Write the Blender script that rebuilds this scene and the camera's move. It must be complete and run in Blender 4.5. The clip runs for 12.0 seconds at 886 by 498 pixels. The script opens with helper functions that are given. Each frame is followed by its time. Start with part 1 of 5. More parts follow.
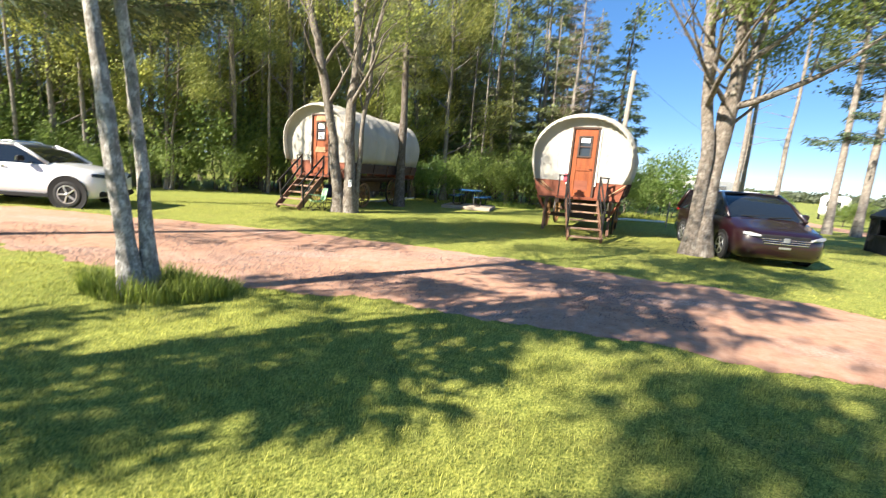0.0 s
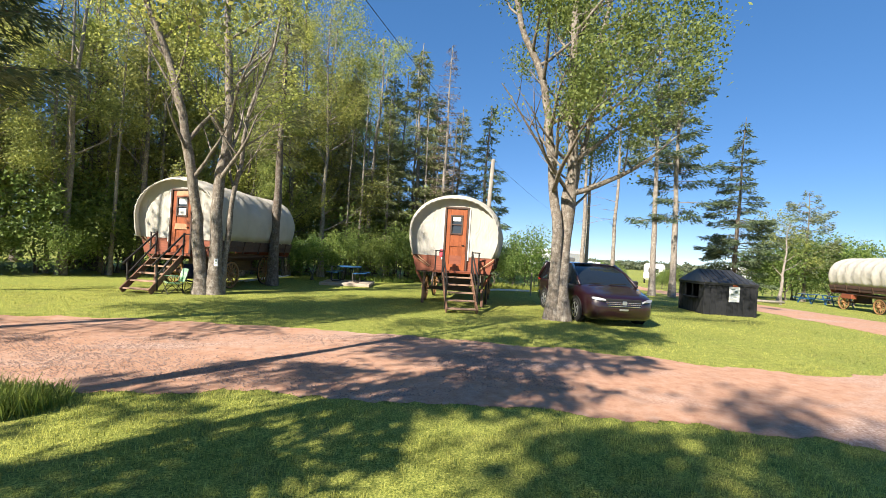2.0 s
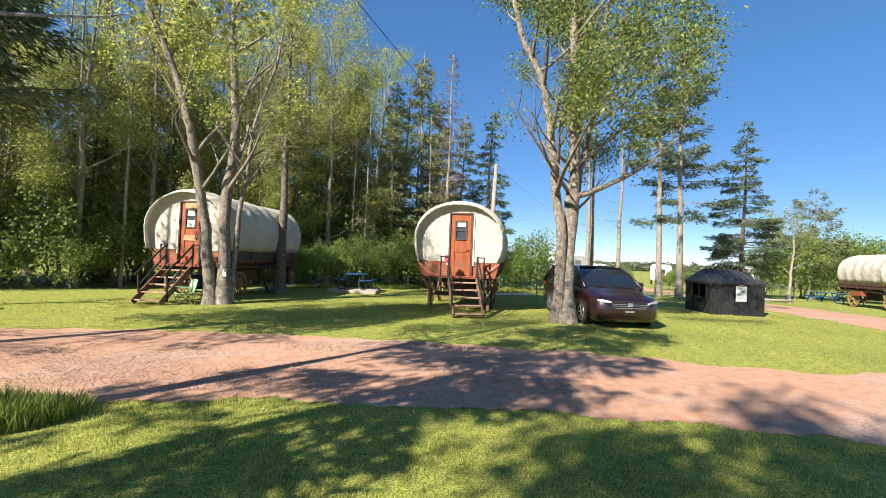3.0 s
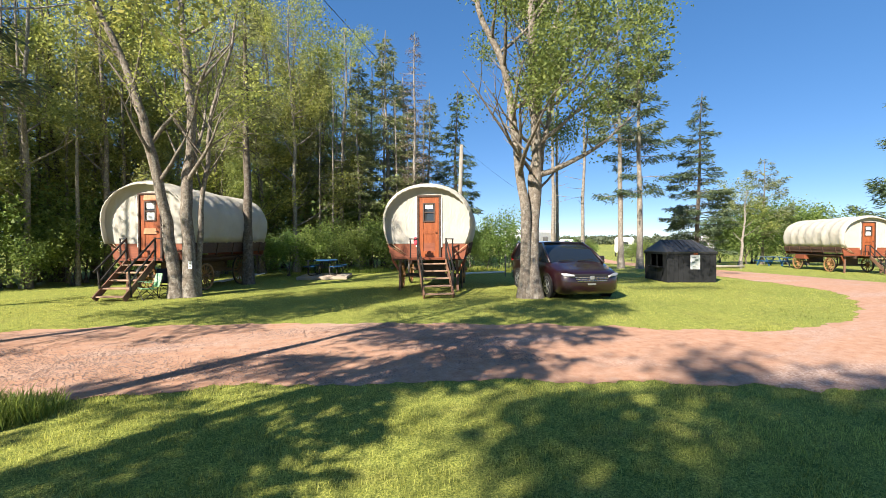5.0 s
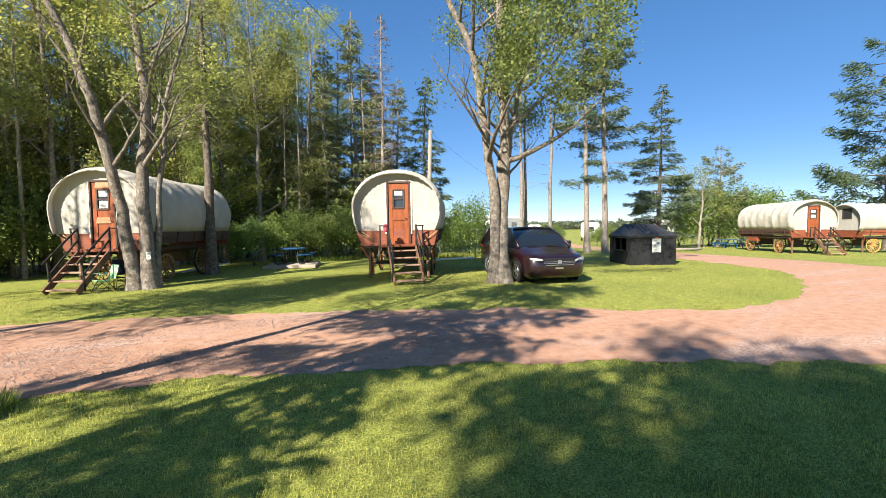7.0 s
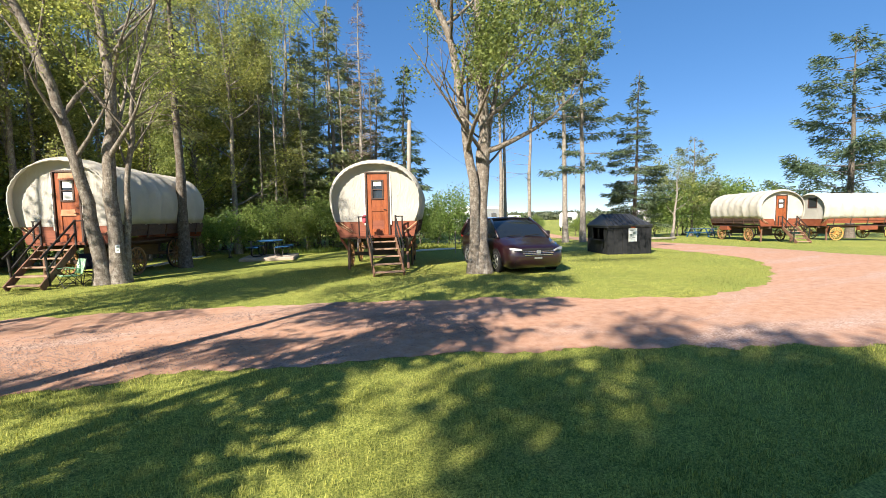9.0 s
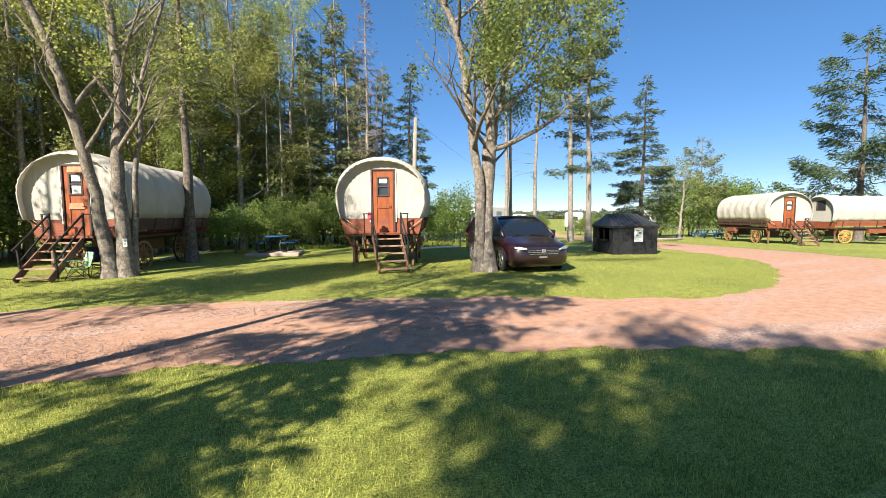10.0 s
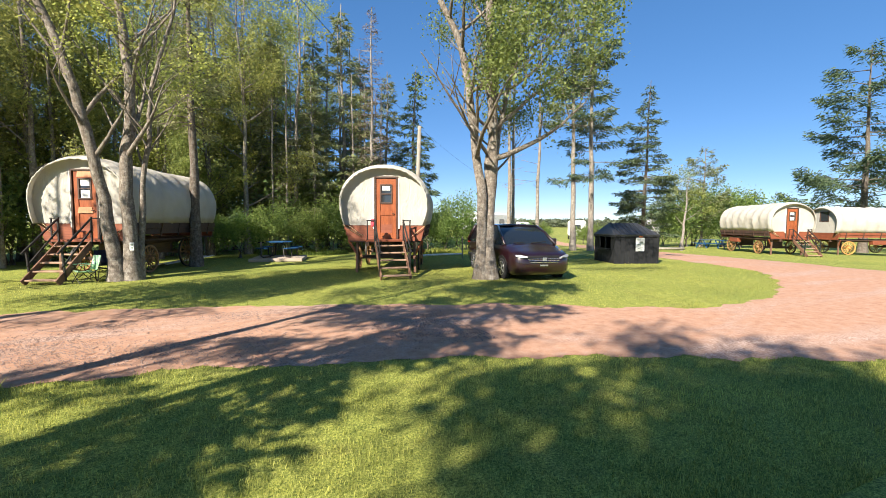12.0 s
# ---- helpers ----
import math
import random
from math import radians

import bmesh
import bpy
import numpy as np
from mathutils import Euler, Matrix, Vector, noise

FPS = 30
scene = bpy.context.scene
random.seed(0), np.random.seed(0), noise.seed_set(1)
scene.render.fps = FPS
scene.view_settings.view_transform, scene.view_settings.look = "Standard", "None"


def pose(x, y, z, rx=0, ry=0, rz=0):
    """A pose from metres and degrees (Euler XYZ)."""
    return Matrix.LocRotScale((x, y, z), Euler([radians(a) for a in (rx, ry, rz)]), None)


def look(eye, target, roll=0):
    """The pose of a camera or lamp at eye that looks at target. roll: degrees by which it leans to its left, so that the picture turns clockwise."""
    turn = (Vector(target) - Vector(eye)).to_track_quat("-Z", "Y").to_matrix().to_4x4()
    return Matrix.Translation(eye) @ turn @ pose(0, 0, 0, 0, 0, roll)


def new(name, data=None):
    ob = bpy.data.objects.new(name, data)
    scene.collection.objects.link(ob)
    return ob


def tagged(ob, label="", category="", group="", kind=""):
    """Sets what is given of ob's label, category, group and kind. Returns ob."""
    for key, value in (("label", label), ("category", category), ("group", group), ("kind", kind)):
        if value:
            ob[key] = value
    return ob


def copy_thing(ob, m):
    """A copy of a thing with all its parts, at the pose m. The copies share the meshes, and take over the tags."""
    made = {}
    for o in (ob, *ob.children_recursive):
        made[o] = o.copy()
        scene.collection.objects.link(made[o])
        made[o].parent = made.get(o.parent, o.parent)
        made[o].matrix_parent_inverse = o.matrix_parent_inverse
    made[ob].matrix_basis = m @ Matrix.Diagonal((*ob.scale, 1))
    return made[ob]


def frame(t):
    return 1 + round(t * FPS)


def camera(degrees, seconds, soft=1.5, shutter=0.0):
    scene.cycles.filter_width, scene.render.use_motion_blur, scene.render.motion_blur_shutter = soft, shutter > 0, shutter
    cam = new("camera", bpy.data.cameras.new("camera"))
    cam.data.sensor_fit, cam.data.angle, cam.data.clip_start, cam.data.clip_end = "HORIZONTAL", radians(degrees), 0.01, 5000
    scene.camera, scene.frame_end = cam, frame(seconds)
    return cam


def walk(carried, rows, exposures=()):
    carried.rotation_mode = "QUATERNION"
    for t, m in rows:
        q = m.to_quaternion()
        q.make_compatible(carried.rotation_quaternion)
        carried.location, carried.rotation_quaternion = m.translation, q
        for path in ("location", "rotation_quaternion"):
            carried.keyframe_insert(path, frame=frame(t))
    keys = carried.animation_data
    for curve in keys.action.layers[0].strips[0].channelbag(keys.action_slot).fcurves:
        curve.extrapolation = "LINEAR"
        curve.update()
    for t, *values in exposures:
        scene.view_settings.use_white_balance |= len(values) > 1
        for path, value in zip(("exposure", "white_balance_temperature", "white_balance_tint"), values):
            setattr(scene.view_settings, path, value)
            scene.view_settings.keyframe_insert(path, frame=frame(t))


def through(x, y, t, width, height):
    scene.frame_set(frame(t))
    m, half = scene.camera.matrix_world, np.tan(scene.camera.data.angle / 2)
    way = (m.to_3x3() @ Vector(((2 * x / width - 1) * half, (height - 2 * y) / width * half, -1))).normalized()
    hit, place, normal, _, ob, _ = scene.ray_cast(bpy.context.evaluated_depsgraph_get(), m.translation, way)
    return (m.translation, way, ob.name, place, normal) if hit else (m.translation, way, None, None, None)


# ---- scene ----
cam = camera(91.5, 12.0, soft=0.62, shutter=0.3)
PATH = [
    (0, (0.146, 0.701, 1.738), (0.134, 2.669, 1.379), 4.3),
    (0.5, (0.186, 0.706, 1.775), (0.376, 2.693, 1.645), 2.8),
    (1, (0.176, 0.709, 1.792), (0.524, 2.678, 1.758), 2.7),
    (1.5, (0.098, 0.664, 1.786), (0.572, 2.607, 1.785), 3.1),
    (2, (0.067, 0.602, 1.783), (0.584, 2.534, 1.803), 3.5),
    (2.5, (0.062, 0.579, 1.774), (0.569, 2.513, 1.817), 3.1),
    (3, (0.043, 0.486, 1.798), (0.535, 2.424, 1.841), 2.3),
    (5, (0.04, 0.232, 1.817), (0.663, 2.132, 1.776), -0.2),
    (5.5, (0.019, 0.259, 1.816), (0.687, 2.143, 1.752), -0.3),
    (6, (0.038, 0.251, 1.815), (0.739, 2.122, 1.731), -0.4),
    (6.5, (0.05, 0.227, 1.814), (0.775, 2.089, 1.717), -0.6),
    (7, (0.036, 0.23, 1.809), (0.788, 2.081, 1.705), -0.8),
    (9, (0.067, 0.256, 1.799), (0.9, 2.068, 1.652), -1.1),
    (9.5, (0.063, 0.258, 1.803), (0.892, 2.071, 1.645), -0.6),
    (10, (0.055, 0.263, 1.794), (0.869, 2.083, 1.638), -0.4),
    (10.5, (0.045, 0.225, 1.788), (0.848, 2.051, 1.644), 0.0),
    (11, (0.047, 0.198, 1.824), (0.845, 2.027, 1.692), 0.2),
    (11.5, (0.037, 0.17, 1.803), (0.833, 2.001, 1.683), 0.3),
    (12, (0.037, 0.123, 1.815), (0.839, 1.951, 1.691), 0.2),
]
walk(cam, [(t, look(eye, target, roll)) for t, eye, target, roll in PATH], [(0, 1.72), (0.5, 1.60), (1.0, 1.46), (1.5, 1.38), (12.0, 1.38)])

# ---- world ----
SUN_FROM = Vector((-0.83, -0.56, 0.0)).normalized()
SUN_ELEVATION = radians(34)
world = bpy.data.worlds.new("sky")
scene.world = world
world.use_nodes = True
wn = world.node_tree.nodes
sky = wn.new("ShaderNodeTexSky")
sky.sky_type = "NISHITA"
sky.sun_disc = False
sky.sun_elevation = SUN_ELEVATION
sky.sun_rotation = math.atan2(SUN_FROM.x, SUN_FROM.y)
sky.altitude = 3500
sky.air_density, sky.dust_density, sky.ozone_density = 0.8, 0.0, 2.2
deep = wn.new("ShaderNodeHueSaturation")
deep.inputs["Saturation"].default_value = 1.68
deep.inputs["Hue"].default_value = 0.507
even = wn.new("ShaderNodeGamma")
even.inputs["Gamma"].default_value = 0.54
world.node_tree.links.new(sky.outputs[0], even.inputs["Color"])
world.node_tree.links.new(even.outputs[0], deep.inputs["Color"])
world.node_tree.links.new(deep.outputs[0], wn["Background"].inputs[0])
wn["Background"].inputs[1].default_value = 0.146
sun = new("sun", bpy.data.lights.new("sun", "SUN"))
sun.data.energy = 5.0
sun.data.angle = radians(0.53)
sun.data.color = (1.0, 0.905, 0.77)
sun_dir = SUN_FROM * math.cos(SUN_ELEVATION) + Vector((0, 0, math.sin(SUN_ELEVATION)))
sun.matrix_world = look(sun_dir * 60, (0, 0, 0))


# ---- materials ----
def shader(name, rough=0.8, metal=0.0, spec=0.5):
    m = bpy.data.materials.new(name)
    m.use_nodes = True
    b = m.node_tree.nodes["Principled BSDF"]
    b.inputs["Roughness"].default_value = rough
    b.inputs["Metallic"].default_value = metal
    b.inputs["Specular IOR Level"].default_value = spec
    return m, m.node_tree.nodes, m.node_tree.links, b


def coords(n, l, scale, where="Object", stretch=(1, 1, 1)):
    tc, mp = n.new("ShaderNodeTexCoord"), n.new("ShaderNodeMapping")
    mp.inputs["Scale"].default_value = [scale * s for s in stretch]
    l.new(tc.outputs[where], mp.inputs["Vector"])
    return mp.outputs[0]


def noise_tex(n, l, vec, scale, detail=5.0, rough=0.6, distort=0.0):
    t = n.new("ShaderNodeTexNoise")
    t.inputs["Scale"].default_value, t.inputs["Detail"].default_value = scale, detail
    t.inputs["Roughness"].default_value, t.inputs["Distortion"].default_value = rough, distort
    l.new(vec, t.inputs["Vector"])
    return t.outputs["Fac"]


def ramp(n, l, fac, stops):
    r = n.new("ShaderNodeValToRGB")
    e = r.color_ramp.elements
    while len(e) < len(stops):
        e.new(0.5)
    for k, (p, c) in zip(e, stops):
        k.position, k.color = p, (*c, 1)
    l.new(fac, r.inputs[0])
    return r.outputs[0]


def blend(n, l, fac, a, b, how="MIX"):
    x = n.new("ShaderNodeMix")
    x.data_type, x.blend_type = "RGBA", how
    for value, socket in ((fac, 0), (a, 6), (b, 7)):
        if isinstance(value, (int, float)):
            x.inputs[socket].default_value = value
        elif isinstance(value, tuple):
            x.inputs[socket].default_value = (*value, 1)
        else:
            l.new(value, x.inputs[socket])
    return x.outputs[2]


def bump(n, l, b, height, strength=0.3, distance=0.02):
    x = n.new("ShaderNodeBump")
    x.inputs["Strength"].default_value, x.inputs["Distance"].default_value = strength, distance
    l.new(height, x.inputs["Height"])
    l.new(x.outputs[0], b.inputs["Normal"])


def surface(name, dark, light, rough=0.8, scale=3.0, fine=40.0, stretch=(1, 1, 1), metal=0.0, spec=0.4, relief=0.25, relief_size=0.01):
    """Two scales of variation between two colours, with relief."""
    m, n, l, b = shader(name, rough, metal, spec)
    v = coords(n, l, 1.0, stretch=stretch)
    big, small = noise_tex(n, l, v, scale, 4), noise_tex(n, l, v, fine, 6, 0.7)
    mix = n.new("ShaderNodeMath")
    mix.operation = "MULTIPLY_ADD"
    mix.inputs[1].default_value = 0.5
    l.new(small, mix.inputs[0])
    half = n.new("ShaderNodeMath")
    half.operation = "MULTIPLY"
    half.inputs[1].default_value = 0.5
    l.new(big, half.inputs[0])
    l.new(half.outputs[0], mix.inputs[2])
    l.new(ramp(n, l, mix.outputs[0], [(0.32, dark), (0.68, light)]), b.inputs["Base Color"])
    bump(n, l, b, mix.outputs[0], relief, relief_size)
    return m


def leafy(name, dark, light, through=0.35, rough=0.55, patches=0.25):
    """Leaves: each one its own tint, with light shining through."""
    m, n, l, b = shader(name, rough, 0, 0.35)
    geo, ob = n.new("ShaderNodeNewGeometry"), n.new("ShaderNodeObjectInfo")
    v = coords(n, l, 1.0)
    add = n.new("ShaderNodeMath")
    add.operation = "MULTIPLY_ADD"
    add.inputs[1].default_value = 0.45
    l.new(geo.outputs["Random Per Island"], add.inputs[0])
    half = n.new("ShaderNodeMath")
    half.operation = "MULTIPLY_ADD"
    half.inputs[1].default_value, half.inputs[2].default_value = 0.75, -0.12
    l.new(noise_tex(n, l, v, patches * 4, 3), half.inputs[0])
    l.new(half.outputs[0], add.inputs[2])
    col = ramp(n, l, add.outputs[0], [(0.15, dark), (0.85, light)])
    hue = n.new("ShaderNodeHueSaturation")
    shift = n.new("ShaderNodeMapRange")
    shift.inputs["To Min"].default_value, shift.inputs["To Max"].default_value = 0.485, 0.52
    l.new(ob.outputs["Random"], shift.inputs["Value"])
    l.new(shift.outputs[0], hue.inputs["Hue"])
    l.new(col, hue.inputs["Color"])
    l.new(hue.outputs[0], b.inputs["Base Color"])
    t, mx = n.new("ShaderNodeBsdfTranslucent"), n.new("ShaderNodeMixShader")
    mx.inputs[0].default_value = through
    bright = n.new("ShaderNodeHueSaturation")
    bright.inputs["Value"].default_value, bright.inputs["Saturation"].default_value = 1.6, 1.0
    l.new(hue.outputs[0], bright.inputs["Color"])
    l.new(bright.outputs[0], t.inputs["Color"])
    l.new(b.outputs[0], mx.inputs[1])
    l.new(t.outputs[0], mx.inputs[2])
    l.new(mx.outputs[0], n["Material Output"].inputs[0])
    return m


def plain(name, colour, rough=0.5, metal=0.0, spec=0.5, wear=0.12):
    """Paint or plastic with faint smudges."""
    m, n, l, b = shader(name, rough, metal, spec)
    f = noise_tex(n, l, coords(n, l, 1.0), 6.0, 6)
    lo = tuple(c * (1 - wear) for c in colour)
    hi = tuple(min(1, c * (1 + wear)) for c in colour)
    l.new(ramp(n, l, f, [(0.3, lo), (0.7, hi)]), b.inputs["Base Color"])
    r = n.new("ShaderNodeMapRange")
    r.inputs["To Min"].default_value, r.inputs["To Max"].default_value = rough * 0.8, min(1, rough * 1.25)
    l.new(f, r.inputs["Value"])
    l.new(r.outputs[0], b.inputs["Roughness"])
    return m


def glass(name, tint=(0.02, 0.025, 0.03), rough=0.03):
    m, n, l, b = shader(name, rough, 0, 0.8)
    b.inputs["Base Color"].default_value = (*tint, 1)
    return m


def car_paint(name, colour, flake=0.0):
    m, n, l, b = shader(name, 0.35, flake, 0.5)
    f = noise_tex(n, l, coords(n, l, 1.0), 4.0, 5)
    l.new(ramp(n, l, f, [(0.3, tuple(c * 0.88 for c in colour)), (0.7, colour)]), b.inputs["Base Color"])
    b.inputs["Coat Weight"].default_value, b.inputs["Coat Roughness"].default_value = 1.0, 0.04
    return m


def ground_material():
    m, n, l, b = shader("lawn", 0.95, 0, 0.2)
    v = coords(n, l, 1.0)
    big, mid, fine = noise_tex(n, l, v, 0.25, 5), noise_tex(n, l, v, 1.6, 6, 0.65), noise_tex(n, l, v, 45, 6, 0.75)
    green = ramp(n, l, fine, [(0.34, (0.036, 0.060, 0.012)), (0.50, (0.205, 0.225, 0.052)), (0.67, (0.49, 0.465, 0.135))])
    dry = ramp(n, l, fine, [(0.35, (0.07, 0.075, 0.020)), (0.65, (0.30, 0.28, 0.095))])
    spots = ramp(n, l, mid, [(0.52, (0, 0, 0)), (0.70, (0.75, 0.75, 0.75))])
    c = blend(n, l, spots, green, dry)
    c = blend(n, l, 0.5, c, ramp(n, l, big, [(0.3, (0.35, 0.42, 0.3)), (0.7, (0.65, 0.6, 0.5))]), "OVERLAY")
    tuft = noise_tex(n, l, v, 7, 5, 0.75)
    c = blend(n, l, 0.85, c, ramp(n, l, tuft, [(0.36, (0.33, 0.36, 0.33)), (0.62, (0.74, 0.73, 0.70))]), "OVERLAY")
    l.new(c, b.inputs["Base Color"])
    bump(n, l, b, fine, 0.6, 0.02)
    return m


def road_material():
    m, n, l, b = shader("red_dirt", 0.95, 0, 0.2)
    v = coords(n, l, 1.0)
    along = coords(n, l, 1.0, stretch=(0.25, 1.0, 1.0))
    big, mid = noise_tex(n, l, along, 0.8, 5, 0.6, 0.6), noise_tex(n, l, v, 5, 6, 0.7)
    fine = noise_tex(n, l, v, 90, 6, 0.8)
    vor = n.new("ShaderNodeTexVoronoi")
    vor.inputs["Scale"].default_value = 38
    l.new(v, vor.inputs["Vector"])
    dirt = ramp(n, l, mid, [(0.25, (0.31, 0.16, 0.105)), (0.5, (0.42, 0.245, 0.165)), (0.75, (0.475, 0.325, 0.25))])
    grit = ramp(n, l, vor.outputs["Color"], [(0.1, (0.25, 0.16, 0.125)), (0.5, (0.42, 0.30, 0.25)), (0.9, (0.56, 0.45, 0.39))])
    where = ramp(n, l, big, [(0.50, (0, 0, 0)), (0.68, (0.8, 0.8, 0.8))])
    c = blend(n, l, where, dirt, grit)
    c = blend(n, l, 0.35, c, ramp(n, l, fine, [(0.3, (0.3, 0.3, 0.3)), (0.7, (0.72, 0.7, 0.68))]), "OVERLAY")
    l.new(c, b.inputs["Base Color"])
    h = n.new("ShaderNodeMath")
    h.operation = "MULTIPLY_ADD"
    h.inputs[1].default_value = -0.5
    l.new(vor.outputs["Distance"], h.inputs[0])
    l.new(fine, h.inputs[2])
    bump(n, l, b, h.outputs[0], 0.5, 0.008)
    return m


def canvas_material():
    m, n, l, b = shader("canvas", 0.85, 0, 0.25)
    v = coords(n, l, 1.0)
    soft, stain = noise_tex(n, l, v, 1.2, 4), noise_tex(n, l, coords(n, l, 1, stretch=(1, 1, 0.25)), 5, 6, 0.7)
    weave = n.new("ShaderNodeTexWave")
    weave.inputs["Scale"].default_value = 60
    weave.inputs["Distortion"].default_value = 1.0
    l.new(v, weave.inputs["Vector"])
    c = ramp(n, l, soft, [(0.3, (0.53, 0.505, 0.445)), (0.7, (0.63, 0.605, 0.55))])
    c = blend(n, l, ramp(n, l, stain, [(0.62, (0, 0, 0)), (0.85, (0.45, 0.45, 0.45))]), c, (0.50, 0.46, 0.37))
    l.new(c, b.inputs["Base Color"])
    crease = noise_tex(n, l, coords(n, l, 1, stretch=(1.0, 0.45, 0.40)), 3.2, 5, 0.6, 1.2)
    bump(n, l, b, crease, 0.45, 0.14)
    t, mx = n.new("ShaderNodeBsdfTranslucent"), n.new("ShaderNodeMixShader")
    mx.inputs[0].default_value = 0.34
    l.new(c, t.inputs["Color"])
    l.new(b.outputs[0], mx.inputs[1])
    l.new(t.outputs[0], mx.inputs[2])
    l.new(mx.outputs[0], n["Material Output"].inputs[0])
    return m


def wood_material(name, dark, light, rough=0.5, grain=(1, 1, 0.08), scale=14.0):
    m, n, l, b = shader(name, rough, 0, 0.45)
    v = coords(n, l, 1.0, stretch=grain)
    a, s = noise_tex(n, l, v, scale, 6, 0.65, 1.5), noise_tex(n, l, coords(n, l, 1.0), 2.5, 4)
    c = ramp(n, l, a, [(0.3, dark), (0.7, light)])
    c = blend(n, l, 0.4, c, ramp(n, l, s, [(0.3, (0.3, 0.3, 0.3)), (0.7, (0.7, 0.7, 0.7))]), "OVERLAY")
    l.new(c, b.inputs["Base Color"])
    bump(n, l, b, a, 0.3, 0.006)
    return m


def bark_material(name, dark, light, lichen=(0.42, 0.43, 0.40), amount=0.6):
    m, n, l, b = shader(name, 0.95, 0, 0.15)
    v = coords(n, l, 1.0, stretch=(1, 1, 0.3))
    v2 = coords(n, l, 1.0, stretch=(1, 1, 0.6))
    ridges, spots = noise_tex(n, l, v, 26, 7, 0.75, 0.8), noise_tex(n, l, v2, 10.0, 7, 0.76)
    c = ramp(n, l, ridges, [(0.3, dark), (0.65, light)])
    c = blend(n, l, ramp(n, l, spots, [(0.48, (0, 0, 0)), (0.60, (amount, amount, amount))]), c, lichen)
    rings = noise_tex(n, l, coords(n, l, 1.0, stretch=(1, 1, 1.6)), 9.0, 6, 0.75)
    c = blend(n, l, 0.55, c, ramp(n, l, rings, [(0.35, (0.25, 0.25, 0.25)), (0.65, (0.72, 0.72, 0.72))]), "OVERLAY")
    l.new(c, b.inputs["Base Color"])
    bump(n, l, b, ridges, 0.9, 0.03)
    return m


MAT_LAWN = ground_material()
MAT_ROAD = road_material()
MAT_CANVAS = canvas_material()
MAT_DOOR = wood_material("varnished_wood", (0.17, 0.042, 0.014), (0.33, 0.096, 0.032), 0.38)
MAT_PANEL = wood_material("pale_panel", (0.40, 0.17, 0.085), (0.56, 0.28, 0.15), 0.45)
MAT_BODY = wood_material("stained_boards", (0.14, 0.036, 0.017), (0.26, 0.078, 0.036), 0.55, (0.08, 1, 1))
MAT_DARKWOOD = wood_material("dark_stained_wood", (0.035, 0.020, 0.015), (0.085, 0.045, 0.030), 0.6, (0.1, 1, 1))
MAT_STAIR = wood_material("weathered_tread", (0.24, 0.14, 0.09), (0.44, 0.29, 0.20), 0.8, (0.08, 1, 1))
MAT_STRINGER = wood_material("brown_stain", (0.10, 0.050, 0.032), (0.21, 0.115, 0.072), 0.7)
MAT_WHEEL = wood_material("wheel_wood", (0.18, 0.09, 0.035), (0.36, 0.20, 0.085), 0.6)
MAT_WHEEL_BRIGHT = wood_material("bright_wheel_wood", (0.42, 0.20, 0.05), (0.62, 0.34, 0.11), 0.5)
MAT_IRON = plain("black_iron", (0.025, 0.023, 0.022), 0.55, 0.3)
MAT_WHITE_TRIM = plain("white_trim", (0.74, 0.72, 0.66), 0.6)
MAT_ROPE = plain("rope", (0.50, 0.38, 0.22), 0.9)
MAT_GLASS = glass("window_glass", (0.03, 0.035, 0.04))
MAT_PAPER = plain("white_paper", (0.72, 0.72, 0.70), 0.8)
MAT_INK = plain("printing", (0.22, 0.26, 0.22), 0.8)
MAT_BARK = bark_material("grey_bark", (0.075, 0.060, 0.046), (0.235, 0.20, 0.165), (0.40, 0.375, 0.33), 0.5)
MAT_BARK_DARK = bark_material("dark_bark", (0.055, 0.043, 0.034), (0.16, 0.13, 0.105), (0.25, 0.24, 0.21), 0.5)
MAT_BARK_PALE = bark_material("pale_bark", (0.12, 0.10, 0.085), (0.29, 0.255, 0.215), (0.38, 0.36, 0.32), 0.5)
MAT_LEAF = leafy("maple_leaf", (0.105, 0.135, 0.045), (0.42, 0.42, 0.125), 0.5)
MAT_LEAF_LIGHT = leafy("young_leaf", (0.13, 0.158, 0.040), (0.47, 0.455, 0.115), 0.48)
MAT_LEAF_GREEN = leafy("green_leaf", (0.065, 0.100, 0.030), (0.27, 0.31, 0.085), 0.42)
MAT_LEAF_DARK = leafy("shrub_leaf", (0.075, 0.125, 0.038), (0.29, 0.36, 0.095), 0.5)
MAT_NEEDLE = leafy("spruce_needle", (0.040, 0.066, 0.034), (0.145, 0.19, 0.095), 0.25, 0.65)
MAT_NEEDLE_DRY = leafy("dry_needle", (0.11, 0.075, 0.055), (0.26, 0.19, 0.15), 0.2, 0.8)
MAT_NEEDLE_PALE = leafy("thin_needle", (0.085, 0.108, 0.050), (0.30, 0.315, 0.140), 0.35, 0.65)
MAT_BLADE = leafy("grass_blade", (0.058, 0.090, 0.017), (0.60, 0.56, 0.15), 0.45, 0.6, 0.12)
MAT_BLADE_TALL = leafy("tall_blade", (0.075, 0.115, 0.018), (0.34, 0.37, 0.08), 0.4, 0.6, 0.3)
MAT_FAR = leafy("far_leaf", (0.045, 0.060, 0.032), (0.11, 0.125, 0.070), 0.1)
MAT_BIRCH = bark_material("birch_bark", (0.13, 0.115, 0.10), (0.36, 0.335, 0.30), (0.66, 0.63, 0.58), 0.85)
MAT_STONE = surface("gravel", (0.16, 0.10, 0.08), (0.38, 0.285, 0.24), 0.9, 3, 30)


